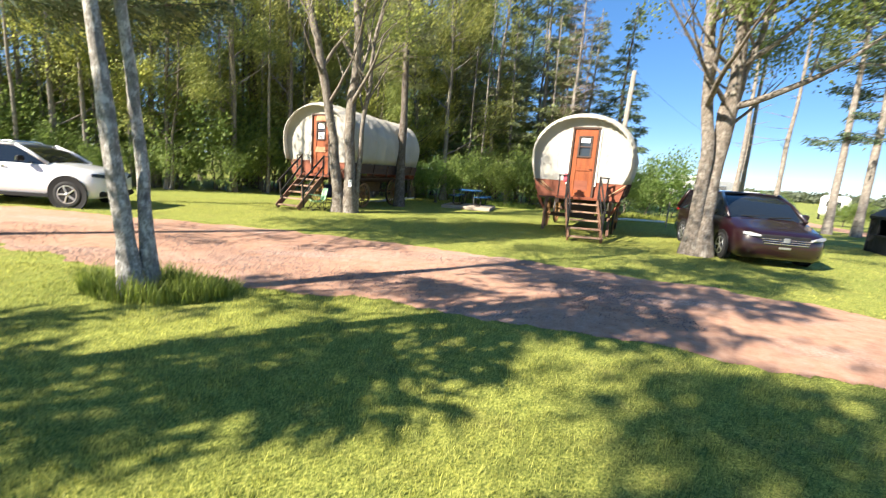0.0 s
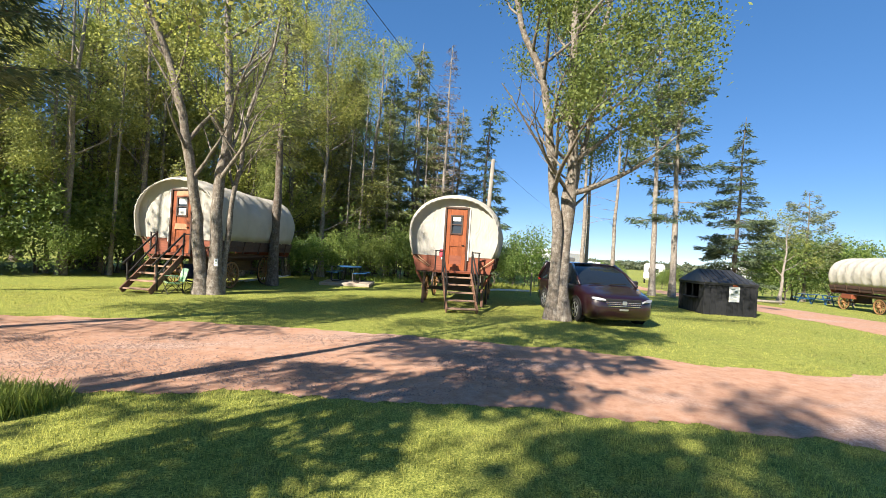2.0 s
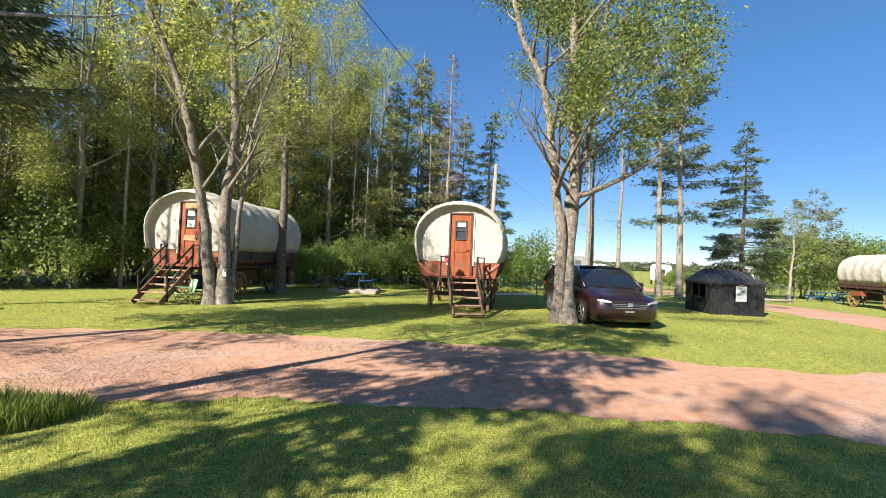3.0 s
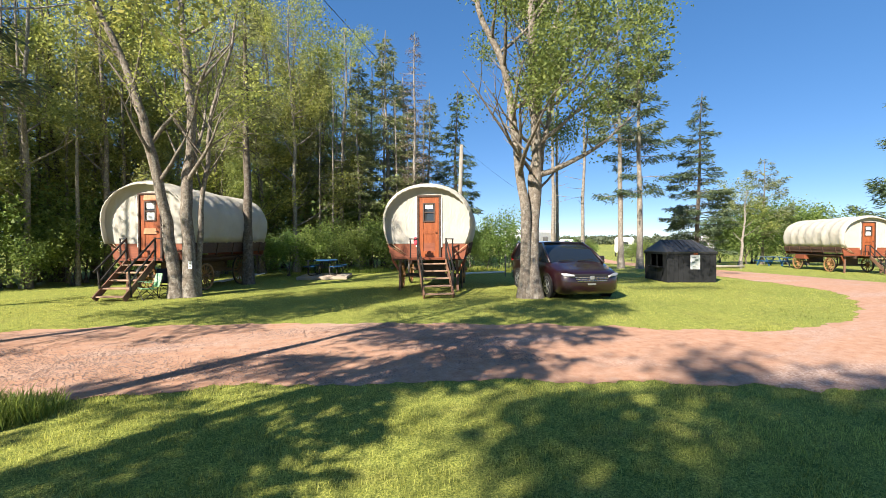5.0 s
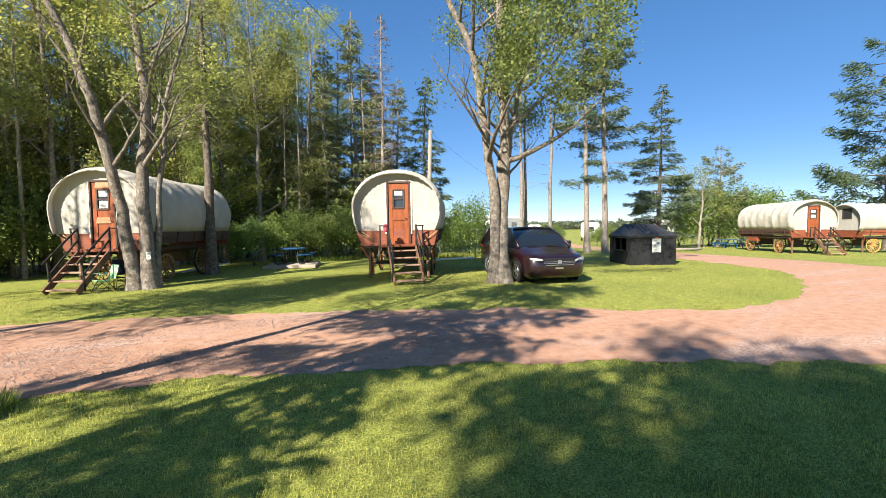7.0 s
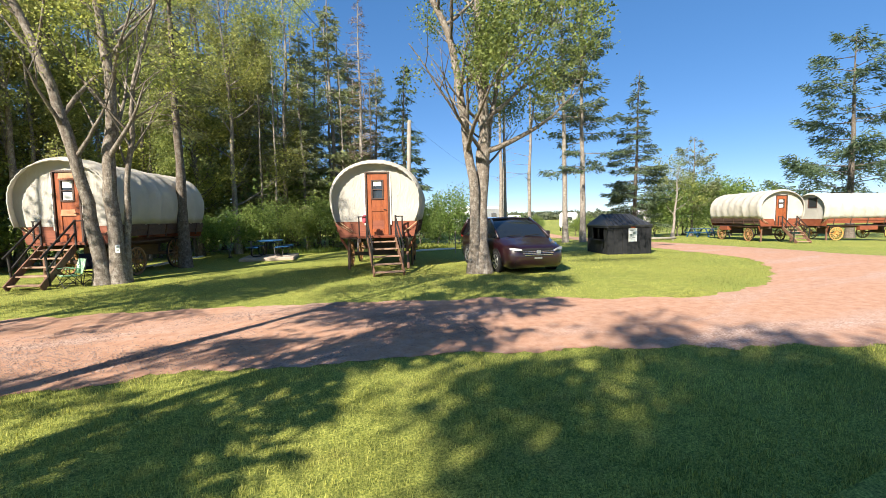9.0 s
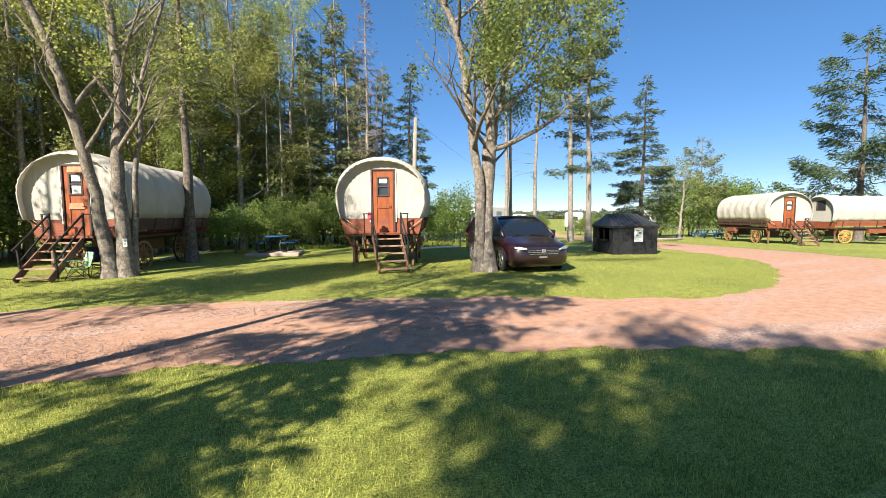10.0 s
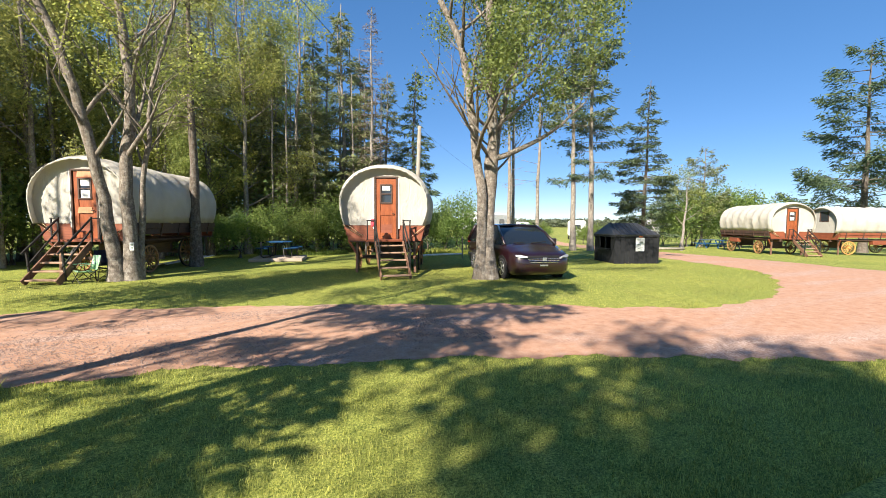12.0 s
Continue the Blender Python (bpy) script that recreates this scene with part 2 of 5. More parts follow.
# ---- building helpers ----
class Shape:
    """Vertices and faces of one mesh."""

    def __init__(self):
        self.v, self.f = [], []

    def box(self, cx, cy, cz, sx, sy, sz, m=None, bevel=0.0):
        """A box; with bevel, its edges are cut."""
        m = m or Matrix()
        x, y, z, e, k = sx / 2, sy / 2, sz / 2, min(bevel, sx / 3, sy / 3, sz / 3), len(self.v)
        if not e:
            pts = [(a * x, b * y, c * z) for c in (-1, 1) for a, b in ((-1, -1), (1, -1), (1, 1), (-1, 1))]
            faces = [(3, 2, 1, 0), (4, 5, 6, 7), (0, 1, 5, 4), (1, 2, 6, 5), (2, 3, 7, 6), (3, 0, 4, 7)]
        else:
            ring = lambda i: [(-x + i, -y + e), (-x + e, -y + i), (x - e, -y + i), (x - i, -y + e), (x - i, y - e), (x - e, y - i), (-x + e, y - i), (-x + i, y - e)]  # noqa: E731
            pts = [(a, b, c) for c, i in ((-z, e), (-z + e, 0), (z - e, 0), (z, e)) for a, b in ring(i)]
            faces = [tuple(range(7, -1, -1)), tuple(range(24, 32))]
            faces += [(8 * r + i, 8 * r + (i + 1) % 8, 8 * r + 8 + (i + 1) % 8, 8 * r + 8 + i) for r in range(3) for i in range(8)]
        self.v += [tuple(m @ Vector((cx + a, cy + b, cz + c))) for a, b, c in pts]
        self.f += [tuple(k + i for i in f) for f in faces]
        return self

    def beam(self, a, b, w, h, bevel=0.0):
        """A bar of section w x h from a to b; h lies towards the vertical."""
        a, b = Vector(a), Vector(b)
        y = (b - a).normalized()
        up = Vector((0, 0, 1)) if abs(y.z) < 0.95 else Vector((0, 1, 0))
        x = y.cross(up).normalized()
        z = x.cross(y)
        m = Matrix((x, y, z)).transposed().to_4x4()
        m.translation = (a + b) / 2
        return self.box(0, 0, 0, w, (b - a).length, h, m, bevel)

    def tube(self, pts, radii, n=8, caps=True, squash=1.0):
        """A round pipe along points."""
        pts = [Vector(p) for p in pts]
        radii = [radii] * len(pts) if isinstance(radii, (int, float)) else radii
        k, side = len(self.v), None
        for i, p in enumerate(pts):
            d = (pts[min(i + 1, len(pts) - 1)] - pts[max(i - 1, 0)]).normalized()
            side = (side - d * side.dot(d)).normalized() if side else d.orthogonal().normalized()
            other = d.cross(side)
            for j in range(n):
                t = 2 * math.pi * j / n
                self.v.append(tuple(p + radii[i] * (math.cos(t) * side + squash * math.sin(t) * other)))
        for i in range(len(pts) - 1):
            for j in range(n):
                a, b = k + i * n + j, k + i * n + (j + 1) % n
                self.f.append((a, b, b + n, a + n))
        if caps:
            self.f += [tuple(range(k + n - 1, k - 1, -1)), tuple(range(k + (len(pts) - 1) * n, k + len(pts) * n))]
        return self

    def grid(self, rows, closed=False):
        """A sheet through rows of points."""
        k, w = len(self.v), len(rows[0])
        self.v += [tuple(p) for r in rows for p in r]
        for i in range(len(rows) - 1):
            for j in range(w if closed else w - 1):
                a, b = k + i * w + j, k + i * w + (j + 1) % w
                self.f.append((a, b, b + w, a + w))
        return self

    def lathe(self, profile, n=24, m=None):
        """Turns (radius, height) about z."""
        m = m or Matrix()
        rows = [[m @ Vector((r * math.cos(2 * math.pi * j / n), r * math.sin(2 * math.pi * j / n), z)) for j in range(n)] for r, z in profile]
        return self.grid(rows, True)

    def plate(self, outline, depth, m=None):
        """A flat shape in x and z, given thickness along y."""
        m, k, n = m or Matrix(), len(self.v), len(outline)
        self.v += [tuple(m @ Vector((x, y, z))) for y in (-depth / 2, depth / 2) for x, z in outline]
        self.f += [tuple(range(k, k + n)), tuple(range(k + 2 * n - 1, k + n - 1, -1))]
        self.f += [(k + i, k + n + i, k + n + (i + 1) % n, k + (i + 1) % n) for i in range(n)]
        return self


def mesh_of(name, shape, material, smooth=False):
    me = bpy.data.meshes.new(name)
    if isinstance(shape, Shape):
        me.from_pydata(shape.v, [], shape.f)
    else:
        me.from_pydata(*shape)
    me.materials.append(material)
    if smooth:
        me.shade_smooth()
        if smooth == "edges":
            me.set_sharp_from_angle(angle=radians(40))
    me.update()
    return me


def part(name, shape, material, parent=None, label="", smooth=False):
    """One mesh object, under a thing or a part."""
    ob = new(name, mesh_of(name, shape, material, smooth))
    ob.parent = parent
    if label:
        tagged(ob, label)
    return ob


def thing(name, label, category, m=None, group="", kind=""):
    ob = new(name)
    ob.empty_display_size = 0.2
    if m:
        ob.matrix_world = m
    return tagged(ob, label, category, group, kind)


def solid(ob, thickness, offset=-1.0):
    mod = ob.modifiers.new("thickness", "SOLIDIFY")
    mod.thickness, mod.offset = thickness, offset
    return ob


def ground_z(x):
    """The land falls away gently beyond the bend of the lane."""
    a, b = (min(1.0, max(0.0, t)) for t in ((x - 19) / 12, (x - 31) / 30))
    return -0.36 * a * a * (3 - 2 * a) - 0.7 * b * b * (3 - 2 * b)


def placed(x, y, heading, z=0.0):
    """Local y points along the compass heading (x, y); z counts from the ground."""
    return pose(x, y, z + ground_z(x), 0, 0, math.degrees(math.atan2(-heading[0], heading[1])))


MAT_PLUM = car_paint("plum_paint", (0.012, 0.0018, 0.0038), 0.0)
MAT_WHITE_PAINT = car_paint("white_paint", (0.74, 0.75, 0.76))
MAT_CAR_GLASS = glass("dark_car_glass", (0.010, 0.013, 0.016), 0.02)
MAT_RUBBER = surface("rubber", (0.012, 0.012, 0.012), (0.03, 0.03, 0.03), 0.85, 5, 60)
MAT_BLACK_TRIM = plain("black_trim", (0.012, 0.012, 0.013), 0.75, 0.0, 0.3)
MAT_CHROME = plain("chrome", (0.72, 0.72, 0.73), 0.16, 1.0)
MAT_ALLOY = plain("alloy", (0.55, 0.56, 0.58), 0.3, 0.9)
MAT_LAMP = plain("lamp_lens", (0.26, 0.27, 0.28), 0.3, 0.1)
MAT_RED_LENS = plain("red_lens", (0.35, 0.02, 0.02), 0.2)
MAT_BIN = surface("black_boards", (0.008, 0.009, 0.010), (0.025, 0.026, 0.029), 0.65, 2.5, 25, (1, 1, 0.3), spec=0.2)
MAT_BIN_ROOF = surface("black_sheet", (0.014, 0.015, 0.017), (0.05, 0.052, 0.056), 0.42, 2.0, 18)
MAT_BLUE = plain("blue_coating", (0.012, 0.075, 0.19), 0.5)
MAT_CONCRETE = surface("concrete", (0.30, 0.24, 0.19), (0.46, 0.39, 0.32), 0.9, 2, 30)
MAT_GREEN_CLOTH = surface("green_cloth", (0.05, 0.30, 0.12), (0.55, 0.70, 0.50), 0.9, 9, 14, relief=0.1)
MAT_DARK_CLOTH = surface("navy_cloth", (0.012, 0.016, 0.035), (0.03, 0.035, 0.06), 0.9, 6, 40)
MAT_POLE = wood_material("grey_pole", (0.17, 0.145, 0.12), (0.34, 0.31, 0.26), 0.9, (1, 1, 0.05))
MAT_CABLE = plain("cable", (0.02, 0.02, 0.022), 0.7)
MAT_PVC = plain("pvc", (0.70, 0.70, 0.68), 0.4)
MAT_PINK = plain("pink_cloth", (0.62, 0.07, 0.10), 0.8)
MAT_WHITE_SIDING = plain("white_siding", (0.76, 0.76, 0.74), 0.5)
MAT_YELLOW = plain("yellow_paint", (0.50, 0.42, 0.06), 0.5)
MAT_ORANGE_MARK = plain("orange_mark", (0.45, 0.10, 0.02), 0.7)


# ---- ground and road ----
from mathutils.geometry import delaunay_2d_cdt


def smooth_line(points, step=0.5):
    """A rounded line through points (Catmull-Rom)."""
    p = [Vector((*q, 0)) for q in points]
    p = [2 * p[0] - p[1], *p, 2 * p[-1] - p[-2]]
    out = []
    for i in range(1, len(p) - 2):
        n = max(2, int((p[i + 1] - p[i]).length / step))
        for j in range(n):
            t = j / n
            out.append(0.5 * (2 * p[i] + (p[i + 1] - p[i - 1]) * t + (2 * p[i - 1] - 5 * p[i] + 4 * p[i + 1] - p[i + 2]) * t * t + (3 * p[i] - p[i - 1] - 3 * p[i + 1] + p[i + 2]) * t**3))
    return out + [p[-2]]


def ragged(line, size=0.14):
    """The edge of a track, uneven where grass creeps in."""
    out = []
    for i, q in enumerate(line):
        d = (line[min(i + 1, len(line) - 1)] - line[max(i - 1, 0)]).normalized()
        s = Vector((-d.y, d.x, 0))
        out.append(q + s * (size * noise.noise(q * 1.1) * 1.8 + size * 0.8 * noise.noise(q * 4.0) + size * 0.6 * noise.noise(q * 11.0)))
    return out


NEAR_EDGE = [(-60, 16), (-30, 11.5), (-12, 8.6), (-7.4, 7.6), (-4.6, 6.7), (-2.5, 6.2), (-0.3, 6.1), (2.2, 5.3), (4.5, 4.4), (7.5, 2.9), (12, 0.3), (17, -4), (24, -11), (36, -24)]
FAR_EDGE = [(-60, 20.5), (-30, 15.5), (-16, 12.4), (-10.5, 11.6), (-6.3, 11.35), (-4.4, 11.2), (-1.5, 10.5), (1.7, 9.6), (5.1, 8.2), (8.2, 6.5), (10.4, 6.3), (14.1, 7.6), (17.4, 10.3), (19.4, 15.8), (22.8, 26), (28.4, 40), (40, 61), (72, 108)]
LANE_EDGE = [(40, -12), (31, 0), (24.0, 8.6), (25.4, 13.2), (26.6, 20.5), (28.0, 29), (32.0, 40), (44, 60), (76, 107)]
near_line, far_line, lane_line = (ragged(smooth_line(e, 0.07 if e is not LANE_EDGE else 0.3)) for e in (NEAR_EDGE, FAR_EDGE, LANE_EDGE))

loop = [(q.x, q.y) for q in near_line] + [(q.x, q.y) for q in lane_line] + [(q.x, q.y) for q in reversed(far_line)]
ROAD_LOOP = np.array(loop)


def on_road(xy):
    """Which of the points lie on the track."""
    x, y = xy[:, 0:1], xy[:, 1:2]
    a, b = ROAD_LOOP[::4], np.roll(ROAD_LOOP[::4], -1, 0)
    hits = np.zeros(len(xy), int)
    for k in range(0, len(a), 200):
        ax, ay, bx, by = a[k : k + 200, 0], a[k : k + 200, 1], b[k : k + 200, 0], b[k : k + 200, 1]
        cross = (ay > y) != (by > y)
        where = ax + (y - ay) / np.where(by == ay, 1e-9, by - ay) * (bx - ax)
        hits += (cross & (x < where)).sum(1)
    return hits % 2 == 1


inner = np.array([(x, y) for x in range(18, 70) for y in range(-14, 100, 2)], float)
inner = inner[on_road(inner)]
flat = delaunay_2d_cdt([Vector(p) for p in (*loop, *inner.tolist())], [], [list(range(len(loop)))], 1, 1e-5)
road_mesh = bpy.data.meshes.new("road")
road_mesh.from_pydata([(p.x, p.y, ground_z(p.x) + 0.006) for p in flat[0]], [], [f for f in flat[2]])
road_mesh.materials.append(MAT_ROAD)
tagged(new("road", road_mesh), "reddish dirt and gravel lane with leaf shadows across the grass", "road", kind="structure")

lawn = Shape()
steps = [-1500, -400, -120, -60, -40, *range(-30, 61, 5), 80, 120, 400, 1500]
across = [-1500, -400, -120, -60, -30, -15, 0, 10, *range(18, 63), 80, 120, 400, 1500]
lawn.grid([[(x, y, ground_z(x)) for x in across] for y in steps])
tagged(part("ground", lawn, MAT_LAWN), "mown lawn with yellowish dry spots", "ground", kind="structure")


def blades(count, x0, x1, y0, y1, tall, wide, seed, near_pull=0.0):
    """Many single grass blades, each a bent strip of two faces."""
    g = np.random.default_rng(seed)
    u = g.random(count) ** (1.0 + near_pull)
    xy = np.stack([g.uniform(x0, x1, count), y0 + (y1 - y0) * u], 1)
    xy = xy[~on_road(xy)]
    n = len(xy)
    wave = np.sin(xy[:, 0] * 3.1 + 2 * np.sin(xy[:, 1] * 1.7)) * np.sin(xy[:, 1] * 3.7 + 2 * np.sin(xy[:, 0] * 2.3))
    h = tall * g.uniform(0.45, 1.25, n) * (1 + 0.55 * wave)
    a, lean = g.uniform(0, 2 * np.pi, n), g.uniform(0.1, 0.8, n) * h
    d = np.stack([np.cos(a), np.sin(a)], 1)
    s = np.stack([-d[:, 1], d[:, 0]], 1) * (wide * g.uniform(0.6, 1.3, n))[:, None]
    v = np.zeros((n, 5, 3))
    v[:, 0, :2], v[:, 1, :2] = xy - s, xy + s
    v[:, 2, :2], v[:, 3, :2] = xy + s * 0.8 + d * (lean * 0.35)[:, None], xy - s * 0.8 + d * (lean * 0.35)[:, None]
    v[:, 4, :2] = xy + d * lean[:, None]
    v[:, 2, 2] = v[:, 3, 2] = h * 0.6
    v[:, 4, 2] = h
    base = np.arange(n)[:, None] * 5
    quads = (base + [0, 1, 2, 3]).tolist()
    tips = (base + [3, 2, 4]).tolist()
    return v.reshape(-1, 3).tolist(), [], quads + tips


# ---- covered wagons ----
def arch(grow=0.0, n=28):
    """The bow of a wagon's cover, from its left foot over the top to its right foot."""
    pts = [(-1.44 - grow, 1.70), (-1.53 - grow, 1.98), (-1.59 - grow, 2.27)]
    for i in range(n + 1):
        t = math.pi * (1 - i / n)
        pts.append(((1.60 + grow) * math.cos(t), 2.50 + (1.32 + grow) * math.sin(t) ** 0.92 if 0 < i < n else 2.50))
    return pts + [(1.59 + grow, 2.27), (1.53 + grow, 1.98), (1.44 + grow, 1.70)]


def cover_shape(length, seed, brim=0.26):
    """Canvas over the bows: sagging between them, gathered to a dome behind."""
    rows, bows = [], 7
    ys = np.concatenate([np.linspace(-brim, length, 51), length + 0.62 * np.sin(np.linspace(0.15, 1.5, 9))])
    for y in ys:
        u = max(0.0, min(1.0, y / length))
        sag = 0.035 * abs(math.sin(u * bows * math.pi)) ** 0.7 if y > 0 else 0.0
        over = max(0.0, (y - length) / 0.62)
        close = math.sqrt(max(0.0, 1 - over**2))
        drop = 0.10 * u
        row = []
        for k, (x, z) in enumerate(arch(0.0, 72)):
            w = 0.020 * noise.noise((x * 1.3 + seed, y * 1.7, z * 1.3)) + 0.010 * noise.noise((x * 3 + seed, y * 5, z * 3))
            w *= min(1.0, 0.15 + abs(y) / 0.8)
            if y < -0.04:
                w += (0.006 + 0.005 * noise.noise((x * 2, z * 2, seed + 5))) * math.sin(k * 1.75 + 2 * noise.noise((x, z, seed))) * min(1.0, (-0.04 - y) / 0.16)
            if z > 2.5:
                z -= drop * (z - 2.5) / 1.3
            q = 1 - sag + w - 0.07 * (max(0.0, -y) / brim) ** 1.5
            q *= 0.42 + 0.58 * close
            row.append((x * q, y, 1.70 + (z - 1.70) * (q if z > 1.75 else 1)))
        rows.append(row)
    return Shape().grid(rows)


def wheel_under(parent, x, y, dia, wood):
    """A spoked wheel with iron tyre."""
    r = dia / 2
    m = pose(x, y, r, 0, 90, 0)
    turn = lambda: Shape()  # noqa: E731
    rim = part("wheel", turn().lathe([(r - 0.075, -0.035), (r - 0.012, -0.035), (r - 0.012, 0.035), (r - 0.075, 0.035), (r - 0.075, -0.035)], 32, m), wood, parent, smooth="edges")
    part("tyre", turn().lathe([(r - 0.012, -0.032), (r, -0.032), (r, 0.032), (r - 0.012, 0.032)], 32, m), MAT_IRON, rim, "dark iron tyre", "edges")
    part("hub", turn().lathe([(0.01, -0.14), (0.065, -0.14), (0.09, -0.05), (0.10, 0.0), (0.09, 0.05), (0.065, 0.14), (0.01, 0.14)], 14, m), wood, rim, smooth="edges")
    spoke = mesh_of("spoke", Shape().tube([(0, 0.06, 0), (0, r * 0.5, 0), (0, r - 0.06, 0)], [0.030, 0.022, 0.018], 6), wood, True)
    for k in range(14):
        s = new("spoke", spoke)
        s.parent = rim
        s.matrix_basis = m @ pose(0, 0, 0, 0, 0, 360 / 14 * k)
    return rim


def stairs_thing(m, label, steps=5, width=0.94, top=1.12, run=1.25):
    """Steps of plain boards with sloping hand rails."""
    st = thing("wooden_stairs", label, "stairs", m, "stairs of the wagons")
    part("stringer", Shape().beam((-width / 2, -run, 0.05), (-width / 2, 0, top - 0.02), 0.045, 0.20, 0.006), MAT_STRINGER, st)
    part("stringer", Shape().beam((width / 2, -run, 0.05), (width / 2, 0, top - 0.02), 0.045, 0.20, 0.006), MAT_STRINGER, st)
    tread = mesh_of("tread", Shape().box(0, 0, 0, width - 0.05, 0.25, 0.04, bevel=0.006), MAT_STAIR)
    for k in range(steps):
        f = (k + 0.55) / steps
        t = new("tread", tread)
        t.parent = st
        t.location = (0, -run + run * f, top * f)
    part("landing", Shape().box(0, 0.26, top + 0.06, width + 0.55, 0.52, 0.07, bevel=0.008), MAT_BODY, st, "reddish stained landing boards")
    for s in (-1, 1):
        x = s * (width / 2 + 0.02)
        part("newel", Shape().beam((x, -run * 0.8, top * 0.08), (x, -run * 0.86, 0.95), 0.05, 0.05, 0.006), MAT_IRON, st)
        part("handrail", Shape().beam((x, -run * 0.98, 0.86), (x, -0.02, top + 0.72), 0.04, 0.055, 0.008), MAT_IRON, st)
        part("handrail", Shape().beam((x, -run * 0.86, 0.50), (x, -0.02, top + 0.38), 0.035, 0.05, 0.006), MAT_IRON, st)
        part("rail_post", Shape().beam((x, 0.0, top - 0.1), (x, 0.0, top + 0.78), 0.05, 0.05, 0.006), MAT_IRON, st)
        xo = s * (width / 2 + 0.26)
        part("rail_post", Shape().beam((xo, 0.04, top - 0.02), (xo, 0.04, top + 0.74), 0.04, 0.04, 0.005), MAT_IRON, st)
        part("top_rail", Shape().beam((x, 0.02, top + 0.74), (xo + s * 0.04, 0.04, top + 0.74), 0.035, 0.035, 0.004), MAT_IRON, st)
    return st


def covered_wagon(m, length, label, seed, wheels=MAT_WHEEL, papers=1, stairs="", stair_x=0.26, has_door=True, axles=None, stair_turn=0.0, boards=MAT_DARKWOOD, locker=None, panels=False):
    wg = thing("covered_wagon", label, "wagon", m, "covered wagons")
    sheet = cover_shape(length, seed)
    cover = part("cover", sheet, MAT_CANVAS, wg, "cream canvas stretched over bows", True)
    solid(cover, 0.02)
    part("hem", Shape().tube(sheet.v[: len(arch(0.0, 72))], 0.026, 6), MAT_CANVAS, wg, "stitched rope hem of the canvas", True)
    # front wall of canvas in three pieces round the doorway
    inner = arch(-0.010)
    door_l, door_r, door_t = -0.36, 0.48, 3.40
    left = [(x, z) for x, z in inner if x < door_l and z <= 3.78]
    right = [(x, z) for x, z in inner if x > door_r]
    zl = np.interp(door_l, [p[0] for p in inner], [p[1] for p in inner])
    zr = np.interp(door_r, [p[0] for p in inner], [p[1] for p in inner])
    over = [(x, z) for x, z in inner if door_l < x < door_r and z > 3]
    part("front_canvas", Shape().plate([(door_l, 1.70), *left, (door_l, float(zl))][::-1], 0.03), MAT_CANVAS, wg)
    part("front_canvas", Shape().plate([*right, (door_r, 1.70), (door_r, float(zr))][::-1], 0.03), MAT_CANVAS, wg)
    part("front_canvas", Shape().plate([(door_l, door_t), (door_l, float(zl)), *over, (door_r, float(zr)), (door_r, door_t)][::-1], 0.03), MAT_CANVAS, wg)
    # door with its frame, or a plain canvas front with a dark window
    if has_door:
        frame_shape = Shape().box(door_l + 0.03, -0.02, 2.30, 0.06, 0.09, 2.18, bevel=0.006).box(door_r - 0.03, -0.02, 2.30, 0.06, 0.09, 2.18, bevel=0.006)
        frame_shape.box(0.06, -0.02, 3.37, 0.72, 0.09, 0.06, bevel=0.006)
        part("door_frame", frame_shape, MAT_DARKWOOD, wg)
        for x in (door_l - 0.025, door_r + 0.025):
            part("jamb_trim", Shape().box(x, -0.03, 2.45, 0.045, 0.04, 1.75, bevel=0.005), MAT_WHITE_TRIM, wg)
        cx, w = 0.06, 0.70
        d = Shape().box(cx - w / 2 + 0.07, 0.005, 2.28, 0.14, 0.05, 2.10, bevel=0.006).box(cx + w / 2 - 0.07, 0.005, 2.28, 0.14, 0.05, 2.10, bevel=0.006)
        for z, h in ((1.33, 0.2), (2.12, 0.16), (3.22, 0.22)):
            d.box(cx, 0.005, z, w - 0.28, 0.05, h, bevel=0.006)
        d.box(cx, 0.015, 1.73, w - 0.28, 0.025, 0.62, bevel=0.004).box(cx, 0.015, 2.34, w - 0.28, 0.025, 0.30, bevel=0.004)
        door = part("door", d, MAT_DOOR, wg, "varnished reddish wood door with small window")
        if panels:
            for z, h in ((3.24, 0.17), (2.12, 0.19)):
                part("panel", Shape().plate([(cx - 0.24, z - h / 2), (cx + 0.24, z - h / 2), (cx + 0.20, z + h / 2), (cx - 0.20, z + h / 2)], 0.02, pose(0, -0.026, 0)), MAT_PANEL, door, "paler varnished raised panel")
        win = Shape()
        for x, z, a, b in ((cx - 0.19, 2.79, 0.05, 0.66), (cx + 0.19, 2.79, 0.05, 0.66), (cx, 3.10, 0.34, 0.05), (cx, 2.48, 0.34, 0.05), (cx, 2.79, 0.34, 0.04)):
            win.box(x, -0.012, z, a, 0.05, b, bevel=0.004)
        wf = part("window_frame", win, MAT_DARKWOOD, door)
        part("pane", Shape().box(cx, 0.01, 2.79, 0.36, 0.012, 0.60), MAT_GLASS, door)
        for k in range(papers):
            part("notice", Shape().box(cx, -0.004, 3.0 - 0.38 * k, 0.27, 0.006, 0.17 if papers == 1 else 0.24), MAT_PAPER, door, "white paper notice behind the glass")
        part("handle", Shape().tube([(cx + 0.27, -0.02, 2.10), (cx + 0.27, -0.07, 2.10), (cx + 0.20, -0.075, 2.10)], 0.014, 8), MAT_IRON, door)
    else:
        part("front_canvas", Shape().box(0.06, 0.0, 2.14, 0.84, 0.03, 0.88), MAT_CANVAS, wg)
        win = Shape()
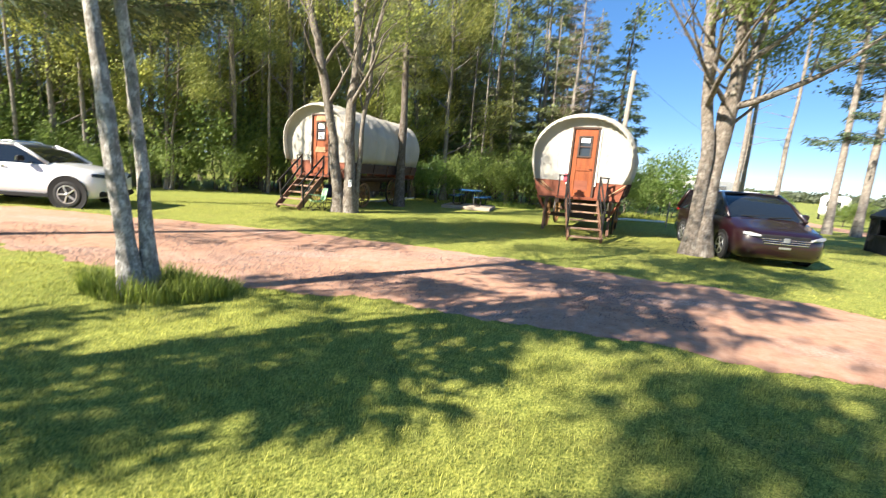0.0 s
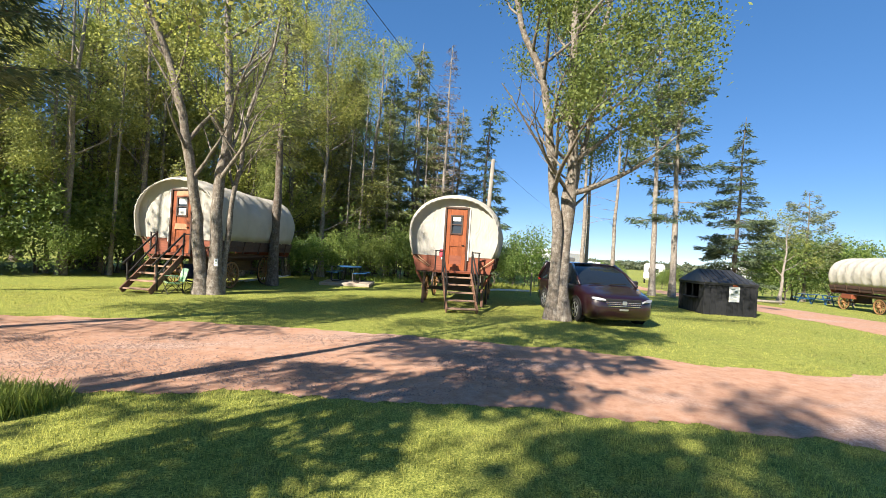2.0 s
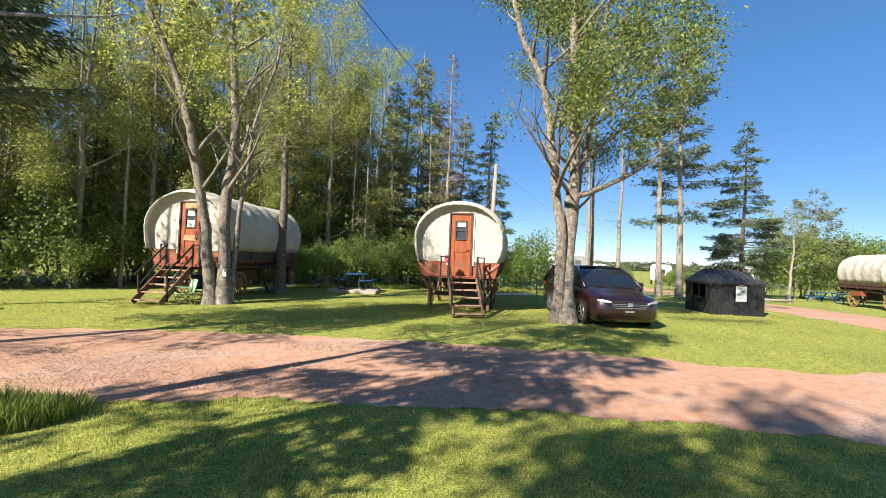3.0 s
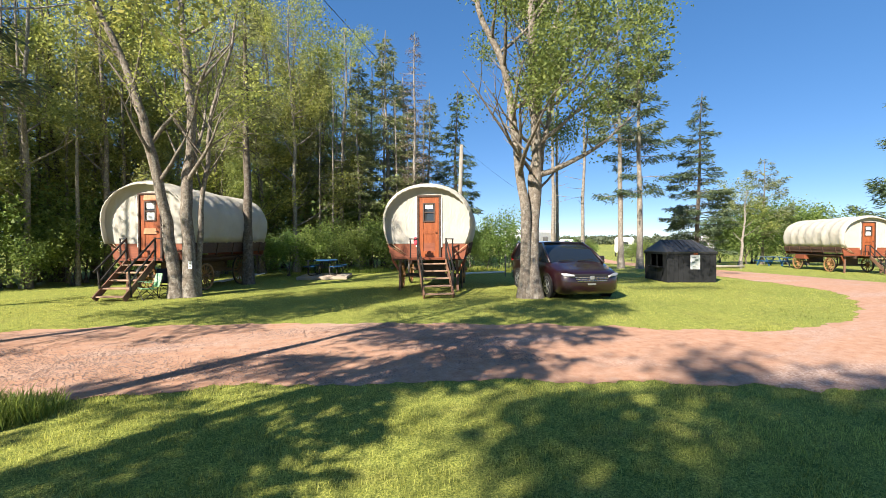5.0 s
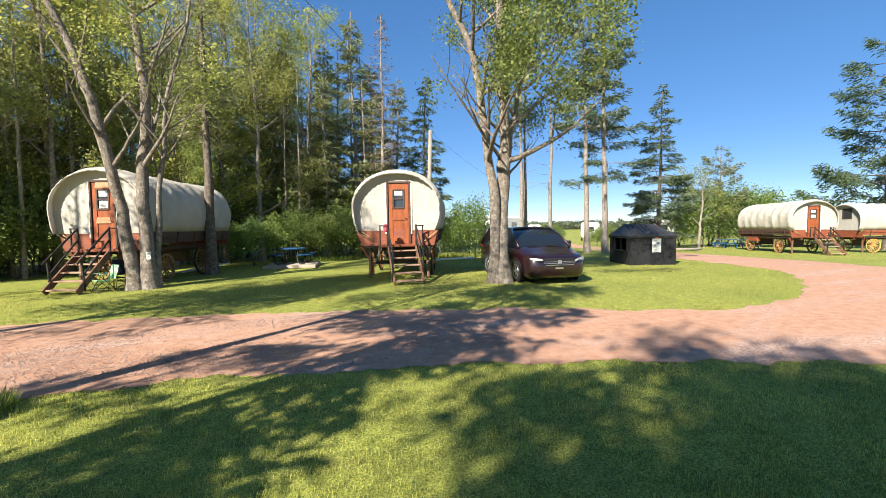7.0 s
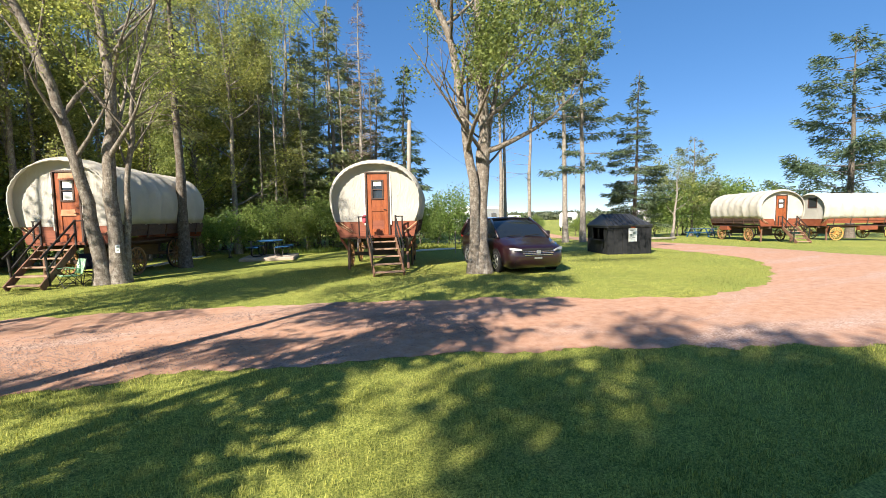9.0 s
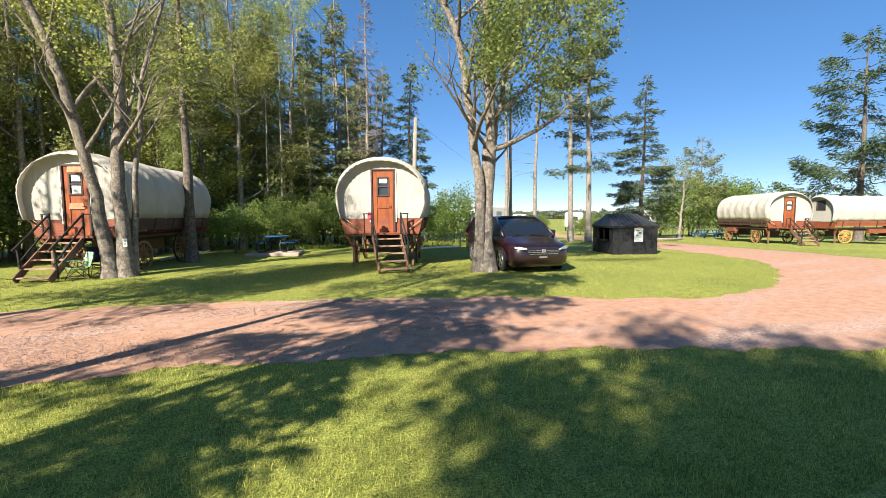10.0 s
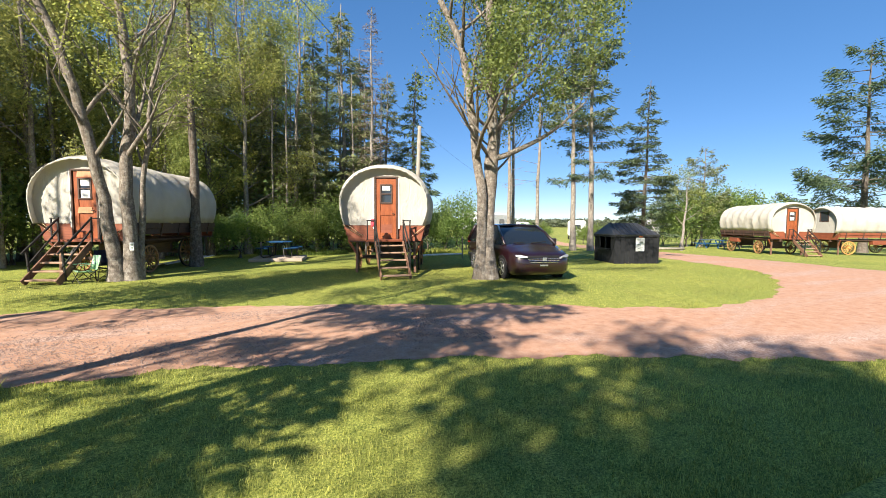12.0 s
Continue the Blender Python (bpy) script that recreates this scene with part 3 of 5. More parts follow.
        for x, z, a, b in ((-0.33, 2.99, 0.06, 0.82), (0.45, 2.99, 0.06, 0.82), (0.06, 3.37, 0.72, 0.06), (0.06, 2.61, 0.72, 0.06)):
            win.box(x, -0.012, z, a, 0.06, b, bevel=0.004)
        part("window_frame", win, MAT_DARKWOOD, wg)
        part("pane", Shape().box(0.06, 0.01, 2.99, 0.74, 0.012, 0.74), MAT_GLASS, wg, "dark window pane set in canvas")
    # box of the wagon
    tilt = 0.14
    front = Shape().plate([(-1.28, 1.16), (1.28, 1.16), (1.42, 1.73), (-1.42, 1.73)], 0.06, pose(0, 0.03, 0))
    part("front_board", front, MAT_BODY, wg)
    part("sill_board", Shape().box(0.06, -0.01, 1.19, 0.9, 0.10, 0.08, bevel=0.01), MAT_BODY, wg)
    for s in (-1, 1):
        for j in (1, 2):
            z = 1.25 + 0.19 * j
            x = s * (1.30 + tilt * (z - 1.16) / 0.57)
            part("side_board", Shape().beam((x, 0.07, z), (x, length + 0.25, z), 0.045, 0.188, 0.006), boards, wg)
        for j in range(5):
            y = 0.5 + j * (length - 0.8) / 4
            part("stake", Shape().beam((s * 1.37, y, 1.26), (s * 1.47, y, 1.72), 0.045, 0.06, 0.006), MAT_DARKWOOD, wg)
        part("sill", Shape().beam((s * 0.62, 0.0, 1.06), (s * 0.62, length + 0.2, 1.06), 0.12, 0.18, 0.01), MAT_DARKWOOD, wg)
        part("post", Shape().beam((s * 1.05, 0.30, 0), (s * 1.02, 0.30, 1.1), 0.09, 0.09, 0.008), MAT_STRINGER, wg)
        part("brace", Shape().beam((s * 1.06, 0.30, 0.70), (s * 1.32, 0.20, 1.16), 0.06, 0.08, 0.008), MAT_BODY, wg)
    part("floor", Shape().box(0, length / 2 + 0.15, 1.13, 2.5, length + 0.2, 0.05), MAT_DARKWOOD, wg)
    part("tail_board", Shape().plate([(-1.28, 1.16), (1.28, 1.16), (1.42, 1.73), (-1.42, 1.73)], 0.05, pose(0, length + 0.27, 0)), MAT_BODY, wg)
    for y, dia in axles or ((1.25, 0.98), (length - 1.35, 1.2)):
        part("axle", Shape().beam((-1.12, y, dia / 2), (1.12, y, dia / 2), 0.11, 0.13, 0.01), MAT_DARKWOOD, wg)
        part("bolster", Shape().box(0, y, (dia / 2 + 1.0) / 2, 1.0, 0.16, 1.0 - dia / 2), MAT_DARKWOOD, wg)
        for s in (-1, 1):
            wheel_under(wg, s * 1.14, y, dia, wheels)
    if locker:
        x, y, long = locker
        part("locker", Shape().box(x, y, 0.96, 0.34, long, 0.32, bevel=0.012), MAT_BODY, wg, "reddish box slung under the wagon side")
    # tie ropes at the front corners
    for x0, x1 in ((-1.46, -0.85), (1.46, 0.95), (-1.30, -0.75)):
        part("tie_rope", Shape().tube([(x0, -0.06, 1.72), ((x0 + x1) / 2, -0.08, 1.52), (x1, -0.05, 1.32)], 0.011, 6), MAT_ROPE, wg, smooth=True)
    if stairs:
        stairs_thing(m @ pose(stair_x, -0.54, 0, 0, 0, stair_turn), stairs)
    return wg


W1 = placed(-4.91, 17.43, (0.38, 0.925)) @ Matrix.Scale(1.02, 4)
W2 = placed(4.26, 14.85, (0.40, 0.917))
W3 = placed(33.9, 17.75, (0.42, 0.907)) @ Matrix.Diagonal((1, 1, 0.96, 1))
W4 = placed(40.5, 18.95, (0.90, -0.43)) @ Matrix.Diagonal((1, 1, 0.96, 1))
covered_wagon(W1, 4.95, "cream covered wagon with orange wooden door beneath forest trees", 1, MAT_WHEEL, 2, "weathered brown wagon steps with black rails, green chair beside", 0.12, panels=True)
covered_wagon(W2, 4.6, "cream covered wagon with leaf shadows on its canvas front", 2, MAT_WHEEL, 1, "brown wagon steps with pale treads on lawn", 0.22, stair_turn=17, boards=MAT_BODY)
covered_wagon(W3, 5.2, "white covered wagon across the lane with brown door", 3, MAT_WHEEL, 2, "brown wagon steps beside the lane", axles=((1.4, 1.0), (4.4, 1.1)), locker=(-1.18, 3.9, 0.9))
covered_wagon(W4, 5.8, "white covered wagon with bright yellow spoked wheels", 4, MAT_WHEEL_BRIGHT, 1, has_door=False, boards=MAT_BODY, axles=((0.95, 1.08), (5.1, 1.1)), locker=(1.18, 3.2, 1.3))


# ---- vehicles ----
def body_loft(stations, n=7):
    """A closed shell through cross sections: y, half width, bottom, top."""
    rows = []
    for y, w, zb, zt in stations:
        h = zt - zb
        side = [(0.0, zb), (0.82 * w, zb), (0.965 * w, zb + 0.10 * h), (w, zb + 0.36 * h), (w, zb + 0.62 * h), (0.975 * w, zb + 0.86 * h), (0.90 * w, zb + 0.97 * h), (0.6 * w, zt), (0.0, zt + 0.012)]
        rows.append([(x, y, z) for x, z in side] + [(-x, y, z) for x, z in side[-2:0:-1]])
    s = Shape().grid(rows, True)
    k = len(rows[0])
    s.f += [tuple(range(k - 1, -1, -1)), tuple(range((len(rows) - 1) * k, len(rows) * k))]
    s.f = [f[::-1] for f in s.f]
    return s


def car_wheel(parent, x, y, r, w, rim_mat, spokes=5, flare=1.0):
    """Tyre, spoked rim and the dark arch that it stands in; x is the body's side."""
    out = 1 if x > 0 else -1
    m = pose(x - out * 0.095, y, r, 0, 90 * out, 0)
    well = pose(x, y, r + 0.01, 0, 90 * out, 0)
    part("wheel_arch", Shape().lathe([(0.01, 0.004), (r * 1.12 * flare, 0.004), (r * 1.17 * flare, 0.010), (r * 1.19 * flare, -0.03)], 28, well), MAT_BLACK_TRIM, parent, smooth="edges")
    tyre = part("wheel", Shape().lathe([(r * 0.66, -w / 2), (r * 0.9, -w / 2), (r * 0.985, -w * 0.36), (r, 0), (r * 0.985, w * 0.36), (r * 0.92, w / 2), (r * 0.68, w * 0.52), (r * 0.64, w * 0.44)], 28, m), MAT_RUBBER, parent, "black tyre", True)
    part("rim", Shape().lathe([(r * 0.66, w * 0.50), (r * 0.60, w * 0.50), (r * 0.58, w * 0.46), (0.01, w * 0.455)], 28, m), MAT_BLACK_TRIM, tyre, smooth="edges")
    part("rim_edge", Shape().lathe([(r * 0.68, w * 0.50), (r * 0.67, w * 0.535), (r * 0.61, w * 0.535), (r * 0.60, w * 0.48)], 28, m), rim_mat, tyre, smooth="edges")
    for k in range(spokes):
        q = m @ pose(0, 0, 0, 0, 0, 360 / spokes * k)
        part("spoke", Shape().box(0, r * 0.33, w * 0.50, r * 0.13, r * 0.56, 0.02, q, 0.006), rim_mat, tyre)
    part("hub_cap", Shape().lathe([(r * 0.13, w * 0.46), (r * 0.12, w * 0.55), (0.005, w * 0.56)], 14, m), rim_mat, tyre, smooth=True)


def vehicle(name, label, m, paint, length, w, h, hood, cowl, roof_front, roof_rear, tail, ground, wheel_r, axles, rim_mat, belt, lens=MAT_LAMP, mirror=None, flare=1.0):
    """A car with its front at local y = 0."""
    car = thing(name, label, "car", m, "parked cars")
    st = [(0.0, 0.62 * w, ground + 0.16, hood - 0.26), (0.04, 0.78 * w, ground + 0.08, hood - 0.14), (0.16, 0.90 * w, ground + 0.03, hood - 0.05), (0.45, 0.97 * w, ground, hood + 0.01),
          (cowl * 0.75, w, ground, (hood + belt) / 2 + 0.03), (cowl, w, ground, belt + 0.02), (cowl + 0.5, w, ground, belt + 0.03), (length * 0.6, w, ground, belt + 0.04),
          (length - 0.5, 0.985 * w, ground + 0.02, belt + 0.05), (length - 0.1, 0.94 * w, ground + 0.06, belt + 0.02), (length, 0.84 * w, ground + 0.15, belt - 0.06)]
    body = part("body", body_loft(st), paint, car, smooth=True)
    # glass house: windscreen, sides, rear window in dark glass; roof and pillars in paint
    rows = []
    for y, half, z in ((cowl - 0.05, 0.84 * w, belt - 0.02), ((cowl + roof_front) / 2, 0.80 * w, (belt + h) / 2 + 0.04), (roof_front, 0.70 * w, h - 0.07), (roof_front + 0.6, 0.70 * w, h - 0.05), (roof_rear, 0.68 * w, h - 0.07), (tail, 0.80 * w, belt)):
        rows.append([(-0.93 * w, y, belt - 0.02), (-half - (0.93 * w - half) * 0.35, y, belt + (z - belt) * 0.65), (-half, y, z), (0, y, z + 0.03), (half, y, z), (half + (0.93 * w - half) * 0.35, y, belt + (z - belt) * 0.65), (0.93 * w, y, belt - 0.02)])
    part("window", Shape().grid(rows), MAT_CAR_GLASS, car, "dark tinted glass", "edges")
    roof = [[(x * s, y, z + 0.035 * (1 - abs(x) ** 3)) for x in (-1, -0.9, -0.5, 0, 0.5, 0.9, 1)] for y, s, z in ((roof_front - 0.04, 0.70 * w, h - 0.055), (roof_front + 0.35, 0.73 * w, h - 0.035), ((roof_front + roof_rear) / 2, 0.74 * w, h - 0.03), (roof_rear + 0.05, 0.70 * w, h - 0.05))]
    solid(part("roof", Shape().grid(roof), paint, car, smooth=True), 0.04)
    for s in (-1, 1):
        part("pillar", Shape().tube([(s * 0.90 * w, cowl - 0.08, belt), (s * 0.82 * w, (cowl + roof_front) / 2, (belt + h) / 2 + 0.03), (s * 0.71 * w, roof_front, h - 0.05)], 0.042, 6), paint, car, smooth=True)
        for y in (roof_front + 0.55, (roof_front + roof_rear) / 2 + 0.45):
            part("pillar", Shape().tube([(s * 0.935 * w, y, belt), (s * 0.84 * w, y, (belt + h) / 2 + 0.1), (s * 0.71 * w, y, h - 0.05)], 0.036, 6), MAT_BLACK_TRIM, car, smooth=True)
        part("pillar", Shape().tube([(s * 0.92 * w, tail - 0.05, belt), (s * 0.80 * w, (tail + roof_rear) / 2, (belt + h) / 2), (s * 0.70 * w, roof_rear, h - 0.06)], 0.06, 6), paint, car, smooth=True)
        mir = part("wing_mirror", Shape().box(s * (w + 0.10), cowl + 0.42, belt + 0.10, 0.20, 0.11, 0.15, bevel=0.04), mirror or paint, car)
        part("mirror_glass", Shape().box(s * (w + 0.10), cowl + 0.48, belt + 0.10, 0.15, 0.01, 0.11), MAT_CHROME, mir)
        lamp = Matrix.Translation((s * 0.70 * w, 0.075, hood - 0.165)) @ pose(0, 0, 0, -32, 0, s * 30) @ Matrix.Diagonal((s, 1, 1, 1))
        part("headlight", Shape().plate([(-0.19, -0.045), (0.05, -0.055), (0.18, -0.02), (0.20, 0.04), (0.06, 0.045), (-0.17, 0.005)], 0.12, lamp), lens, car, "wrap-round headlight lens")
        part("fog_light", Shape().box(s * 0.66 * w, 0.07, ground + 0.20, 0.22, 0.08, 0.08, bevel=0.02), MAT_BLACK_TRIM, car)
        part("tail_light", Shape().box(s * 0.84 * w, length - 0.07, belt - 0.05, 0.14, 0.14, 0.40, bevel=0.03), MAT_RED_LENS, car)
        for y in (cowl + 0.95, cowl + 1.95):
            part("door_handle", Shape().box(s * (w + 0.012), y, belt - 0.12, 0.03, 0.18, 0.03, bevel=0.008), MAT_CHROME, car)
        part("sill_trim", Shape().beam((s * (w - 0.01), axles[0] + 0.45, ground + 0.07), (s * (w - 0.01), axles[1] - 0.45, ground + 0.07), 0.05, 0.10, 0.01), MAT_BLACK_TRIM, car)
        for y in axles:
            car_wheel(car, s * (w + 0.004), y, wheel_r, 0.22, rim_mat, flare=flare)
    part("lower_grille", Shape().box(0, 0.062, ground + 0.17, 1.25 * w, 0.10, 0.11, bevel=0.03), MAT_BLACK_TRIM, car)
    part("wiper", Shape().beam((-0.6 * w, cowl - 0.02, belt + 0.045), (0.05 * w, cowl + 0.08, belt + 0.08), 0.02, 0.02), MAT_BLACK_TRIM, car)
    part("wiper", Shape().beam((0.05 * w, cowl - 0.02, belt + 0.045), (0.62 * w, cowl + 0.08, belt + 0.08), 0.02, 0.02), MAT_BLACK_TRIM, car)
    return car


van = vehicle("minivan", "dark plum minivan with chrome grille parked on grass", placed(8.20, 10.98, (0.18, 0.984)), MAT_PLUM, 5.15, 1.0, 1.76, 0.92, 1.08, 2.15, 4.75, 5.08, 0.16, 0.345, (0.98, 3.98), MAT_ALLOY, 1.10)
for k in range(4):
    part("grille_bar", Shape().box(0, -0.02 + 0.022 * k, 0.60 + 0.050 * k, 0.94 + 0.07 * k, 0.06, 0.024, bevel=0.008), MAT_CHROME, van)
part("grille", Shape().box(0, 0.040, 0.68, 1.06, 0.08, 0.24, bevel=0.03), MAT_BLACK_TRIM, van)
part("badge", Shape().box(0, -0.035, 0.69, 0.13, 0.03, 0.11, bevel=0.014), MAT_ALLOY, van)
part("plate", Shape().box(0, -0.012, 0.50, 0.26, 0.012, 0.05, bevel=0.004), MAT_ALLOY, van)
suv = vehicle("suv", "white sport utility car parked beneath the forest edge", placed(-9.36, 13.03, (-0.985, -0.12)), MAT_WHITE_PAINT, 4.62, 0.93, 1.63, 1.04, 1.28, 2.05, 4.05, 4.5, 0.24, 0.365, (0.72, 3.42), MAT_ALLOY, 1.14, MAT_CAR_GLASS, MAT_BLACK_TRIM, 1.13)
for s in (-1, 1):
    part("roof_rack", Shape().tube([(s * 0.62, 2.3, 1.61), (s * 0.62, 2.45, 1.66), (s * 0.62, 3.8, 1.65), (s * 0.62, 3.95, 1.59)], 0.016, 6), MAT_CHROME, suv, smooth=True)
for k in range(7):
    part("grille_slot", Shape().box(-0.36 + 0.12 * k, 0.055, 0.86, 0.075, 0.05, 0.15, bevel=0.01), MAT_BLACK_TRIM, suv)
part("front_bumper", Shape().box(0, 0.05, 0.40, 1.45, 0.16, 0.16, bevel=0.05), MAT_BLACK_TRIM, suv)

# ---- refuse shed ----
bin_m = placed(14.66, 14.5, (0.325, 0.946))
shed = thing("garbage_bin", "black boarded refuse bin with hipped ribbed roof on grass", "bin", bin_m)
BW, BD, BH = 1.95, 1.98, 1.22
for k in range(9):
    x = (k + 0.5) * BW / 9
    part("board", Shape().box(x, 0.0, BH / 2, BW / 9 - 0.008, 0.05, BH, bevel=0.005), MAT_BIN, shed)
    part("board", Shape().box(x, BD, BH / 2, BW / 9 - 0.008, 0.05, BH, bevel=0.005), MAT_BIN, shed)
for k in range(9):
    y = 0.03 + (k + 0.5) * (BD - 0.06) / 9
    part("board", Shape().box(BW - 0.025, y, BH / 2, 0.05, BD / 9 - 0.012, BH, bevel=0.005), MAT_BIN, shed)
    low = 2 <= k <= 6
    part("board", Shape().box(0.025, y, 0.30 if low else BH / 2, 0.05, BD / 9 - 0.012, 0.60 if low else BH, bevel=0.005), MAT_BIN, shed)
part("shelf", Shape().box(-0.06, BD / 2, 0.62, 0.24, 1.1, 0.05, bevel=0.008), MAT_BIN, shed)
part("mullion", Shape().box(0.025, BD / 2, 0.90, 0.05, 0.06, 0.60, bevel=0.008), MAT_BIN, shed)
for x, y in ((0, 0), (BW, 0), (0, BD), (BW, BD), (0.78 * BW, 0)):
    part("corner_post", Shape().box(x, y, BH / 2, 0.09, 0.09, BH, bevel=0.008), MAT_BIN, shed)
part("eave", Shape().box(BW / 2, -0.04, BH, BW + 0.16, 0.05, 0.09, bevel=0.008).box(BW / 2, BD + 0.04, BH, BW + 0.16, 0.05, 0.09).box(-0.05, BD / 2, BH, 0.05, BD + 0.03, 0.09).box(BW + 0.05, BD / 2, BH, 0.05, BD + 0.03, 0.09), MAT_BIN, shed)
e, rz = 0.07, 1.76
corners = [(-e, -e, BH + 0.03), (BW + e, -e, BH + 0.03), (BW + e, BD + e, BH + 0.03), (-e, BD + e, BH + 0.03), (0.16, BD * 0.5, rz), (BW - 0.46, BD * 0.5, rz)]
rf = Shape()
rf.v = corners
rf.f = [(0, 1, 5, 4), (1, 2, 5), (2, 3, 4, 5), (3, 0, 4)]
solid(part("roof", rf, MAT_BIN_ROOF, shed), 0.04, 1.0)
for k in range(10):
    f = (k + 0.5) / 10
    a = Vector(corners[0]).lerp(Vector(corners[1]), f)
    t = max(0.0, min(1.0, (a.x - 0.5) / (BW - 1.0)))
    lim = min(1.0, (a.x + e) / (0.16 + e), (BW + e - a.x) / (0.46 + e))
    b = Vector((a.x, -e + (BD * 0.5 + e) * lim, BH + 0.03 + (rz - BH - 0.03) * lim))
    up = Vector((0, 0, 0.05))
    part("roof_rib", Shape().beam(a + up, b + up, 0.05, 0.035, 0.006), MAT_BIN_ROOF, shed)
poster = part("poster", Shape().box(1.12, -0.032, 0.86, 0.40, 0.008, 0.60), MAT_PAPER, shed, "white poster with dark printing")
for x, z, a, b in ((1.07, 1.06, 0.16, 0.03), (1.18, 0.95, 0.12, 0.09), (1.04, 0.86, 0.10, 0.06), (1.16, 0.74, 0.14, 0.02), (1.08, 0.68, 0.10, 0.02)):
    part("printing", Shape().box(x, -0.039, z, a, 0.004, b), MAT_INK, poster)
part("orange_mark", Shape().box(1.12, -0.07, 1.20, 0.18, 0.02, 0.04), MAT_ORANGE_MARK, shed)

# ---- tables, chairs, small things ----
def round_table(m, label):
    t = thing("picnic_table", label, "table", m, "picnic tables")
    part("tabletop", Shape().lathe([(0.01, 0.75), (0.60, 0.75), (0.62, 0.73), (0.60, 0.70), (0.01, 0.71)], 8), MAT_BLUE, t)
    for k in range(4):
        q = pose(0, 0, 0, 0, 0, 90 * k + 20)
        part("seat", Shape().box(0, 0.92, 0.45, 0.62, 0.27, 0.045, q, 0.02), MAT_BLUE, t)
        arm = [q @ Vector(p) for p in ((0, 0.1, 0.68), (0, 0.28, 0.60), (0, 0.36, 0.10), (0, 0.50, 0.04), (0, 0.86, 0.04), (0, 0.95, 0.10), (0, 0.95, 0.43))]
        part("frame_tube", Shape().tube(arm, 0.028, 8), MAT_IRON, t, smooth=True)
    return t


round_table(pose(1.15, 22.0, 0.14, 0, 0, 10), "blue round picnic table with four attached seats on pad")
pad = thing("concrete_pad", "pale low concrete pad under the picnic table", "pad", pose(1.15, 22.0, 0, 0, 0, -12))
part("slab", Shape().box(0, 0, 0.07, 2.3, 2.3, 0.14, bevel=0.02), MAT_CONCRETE, pad)


def long_table(m, label):
    t = thing("picnic_table", label, "table", m, "picnic tables")
    for k in range(4):
        part("top_board", Shape().box(0, -0.285 + 0.19 * k, 0.75, 1.8, 0.18, 0.04, bevel=0.006), MAT_BLUE, t)
    for s in (-1, 1):
        part("bench", Shape().box(0, s * 0.70, 0.45, 1.8, 0.26, 0.04, bevel=0.006), MAT_BLUE, t)
        part("cross_beam", Shape().box(s * 0.62, 0, 0.41, 0.05, 1.6, 0.09, bevel=0.006), MAT_BLUE, t)
        for q in (-1, 1):
            part("leg", Shape().beam((s * 0.62, q * 0.62, 0), (s * 0.62, q * 0.22, 0.73), 0.05, 0.09, 0.006), MAT_BLUE, t)
    return t


table = long_table(placed(39.1, 25.3, (0.5, 0.87)), "blue wooden picnic table beside a white wagon")
copy_thing(table, placed(37.7, 26.3, (0.2, 0.98)))


def camp_chair(m, label, cloth):
    c = thing("folding_chair", label, "chair", m, "folding chairs")
    rows = [[(x, y, z - 0.05 * (1 - abs(x) / 0.26)) for x in (-0.26, -0.13, 0, 0.13, 0.26)] for y, z in ((-0.26, 0.44), (0.0, 0.38), (0.22, 0.40))]
    solid(part("seat", Shape().grid(rows), cloth, c, smooth=True), 0.012)
    rows = [[(x, y + 0.05 * (1 - abs(x) / 0.27), z) for x in (-0.27, -0.13, 0, 0.13, 0.27)] for y, z in ((0.22, 0.42), (0.29, 0.65), (0.36, 0.90))]
    solid(part("backrest", Shape().grid(rows), cloth, c, smooth=True), 0.012)
    for s in (-1, 1):
        part("armrest", Shape().box(s * 0.30, 0.0, 0.62, 0.07, 0.46, 0.02, bevel=0.006), cloth, c)
        for a, b in (((s * 0.28, -0.28, 0), (s * 0.28, 0.26, 0.45)), ((s * 0.28, 0.30, 0), (s * 0.28, -0.26, 0.62)), ((s * 0.27, 0.22, 0.02), (s * 0.28, 0.37, 0.92)), ((s * 0.27, -0.27, 0.02), (-s * 0.27, -0.27, 0.43))):
            part("leg", Shape().tube([a, b], 0.011, 6), MAT_IRON, c)
    return c


camp_chair(placed(-4.52, 15.9, (0.80, 0.60)) @ Matrix.Scale(0.88, 4), "green and white folding camp chair beside wagon steps", MAT_GREEN_CLOTH)
camp_chair(placed(-4.15, 16.5, (-0.3, 0.95)), "dark navy folding chair beside a tree trunk", MAT_DARK_CLOTH)

sign = thing("tree_sign", "small white plate with dark marks nailed to trunk", "sign", placed(-3.34, 15.80, (0.25, 0.97), 1.05))
part("plate", Shape().box(0, 0, 0, 0.12, 0.015, 0.24, bevel=0.004), MAT_PVC, sign)
for z in (0.05, -0.04):
    part("mark", Shape().box(0, -0.010, z, 0.06, 0.004, 0.05), MAT_INK, sign)

tap = thing("tap_post", "short weathered post with a tap by forest", "post", pose(0.35, 22.6, 0))
part("stem", Shape().box(0, 0, 0.42, 0.08, 0.08, 0.84, bevel=0.01), MAT_POLE, tap)
part("tap", Shape().tube([(-0.14, 0, 0.82), (0.12, 0, 0.82), (0.15, 0, 0.76)], 0.025, 8), MAT_IRON, tap)
stake = thing("stake", "short grey wooden stake on lawn", "stake", pose(9.6, 19.5, 0))
part("stem", Shape().box(0, 0, 0.55, 0.05, 0.05, 1.1, bevel=0.006), MAT_POLE, stake)
pipe = thing("drain_pipe", "white plastic drain pipe lying on grass", "pipe", pose(0, 0, 0))
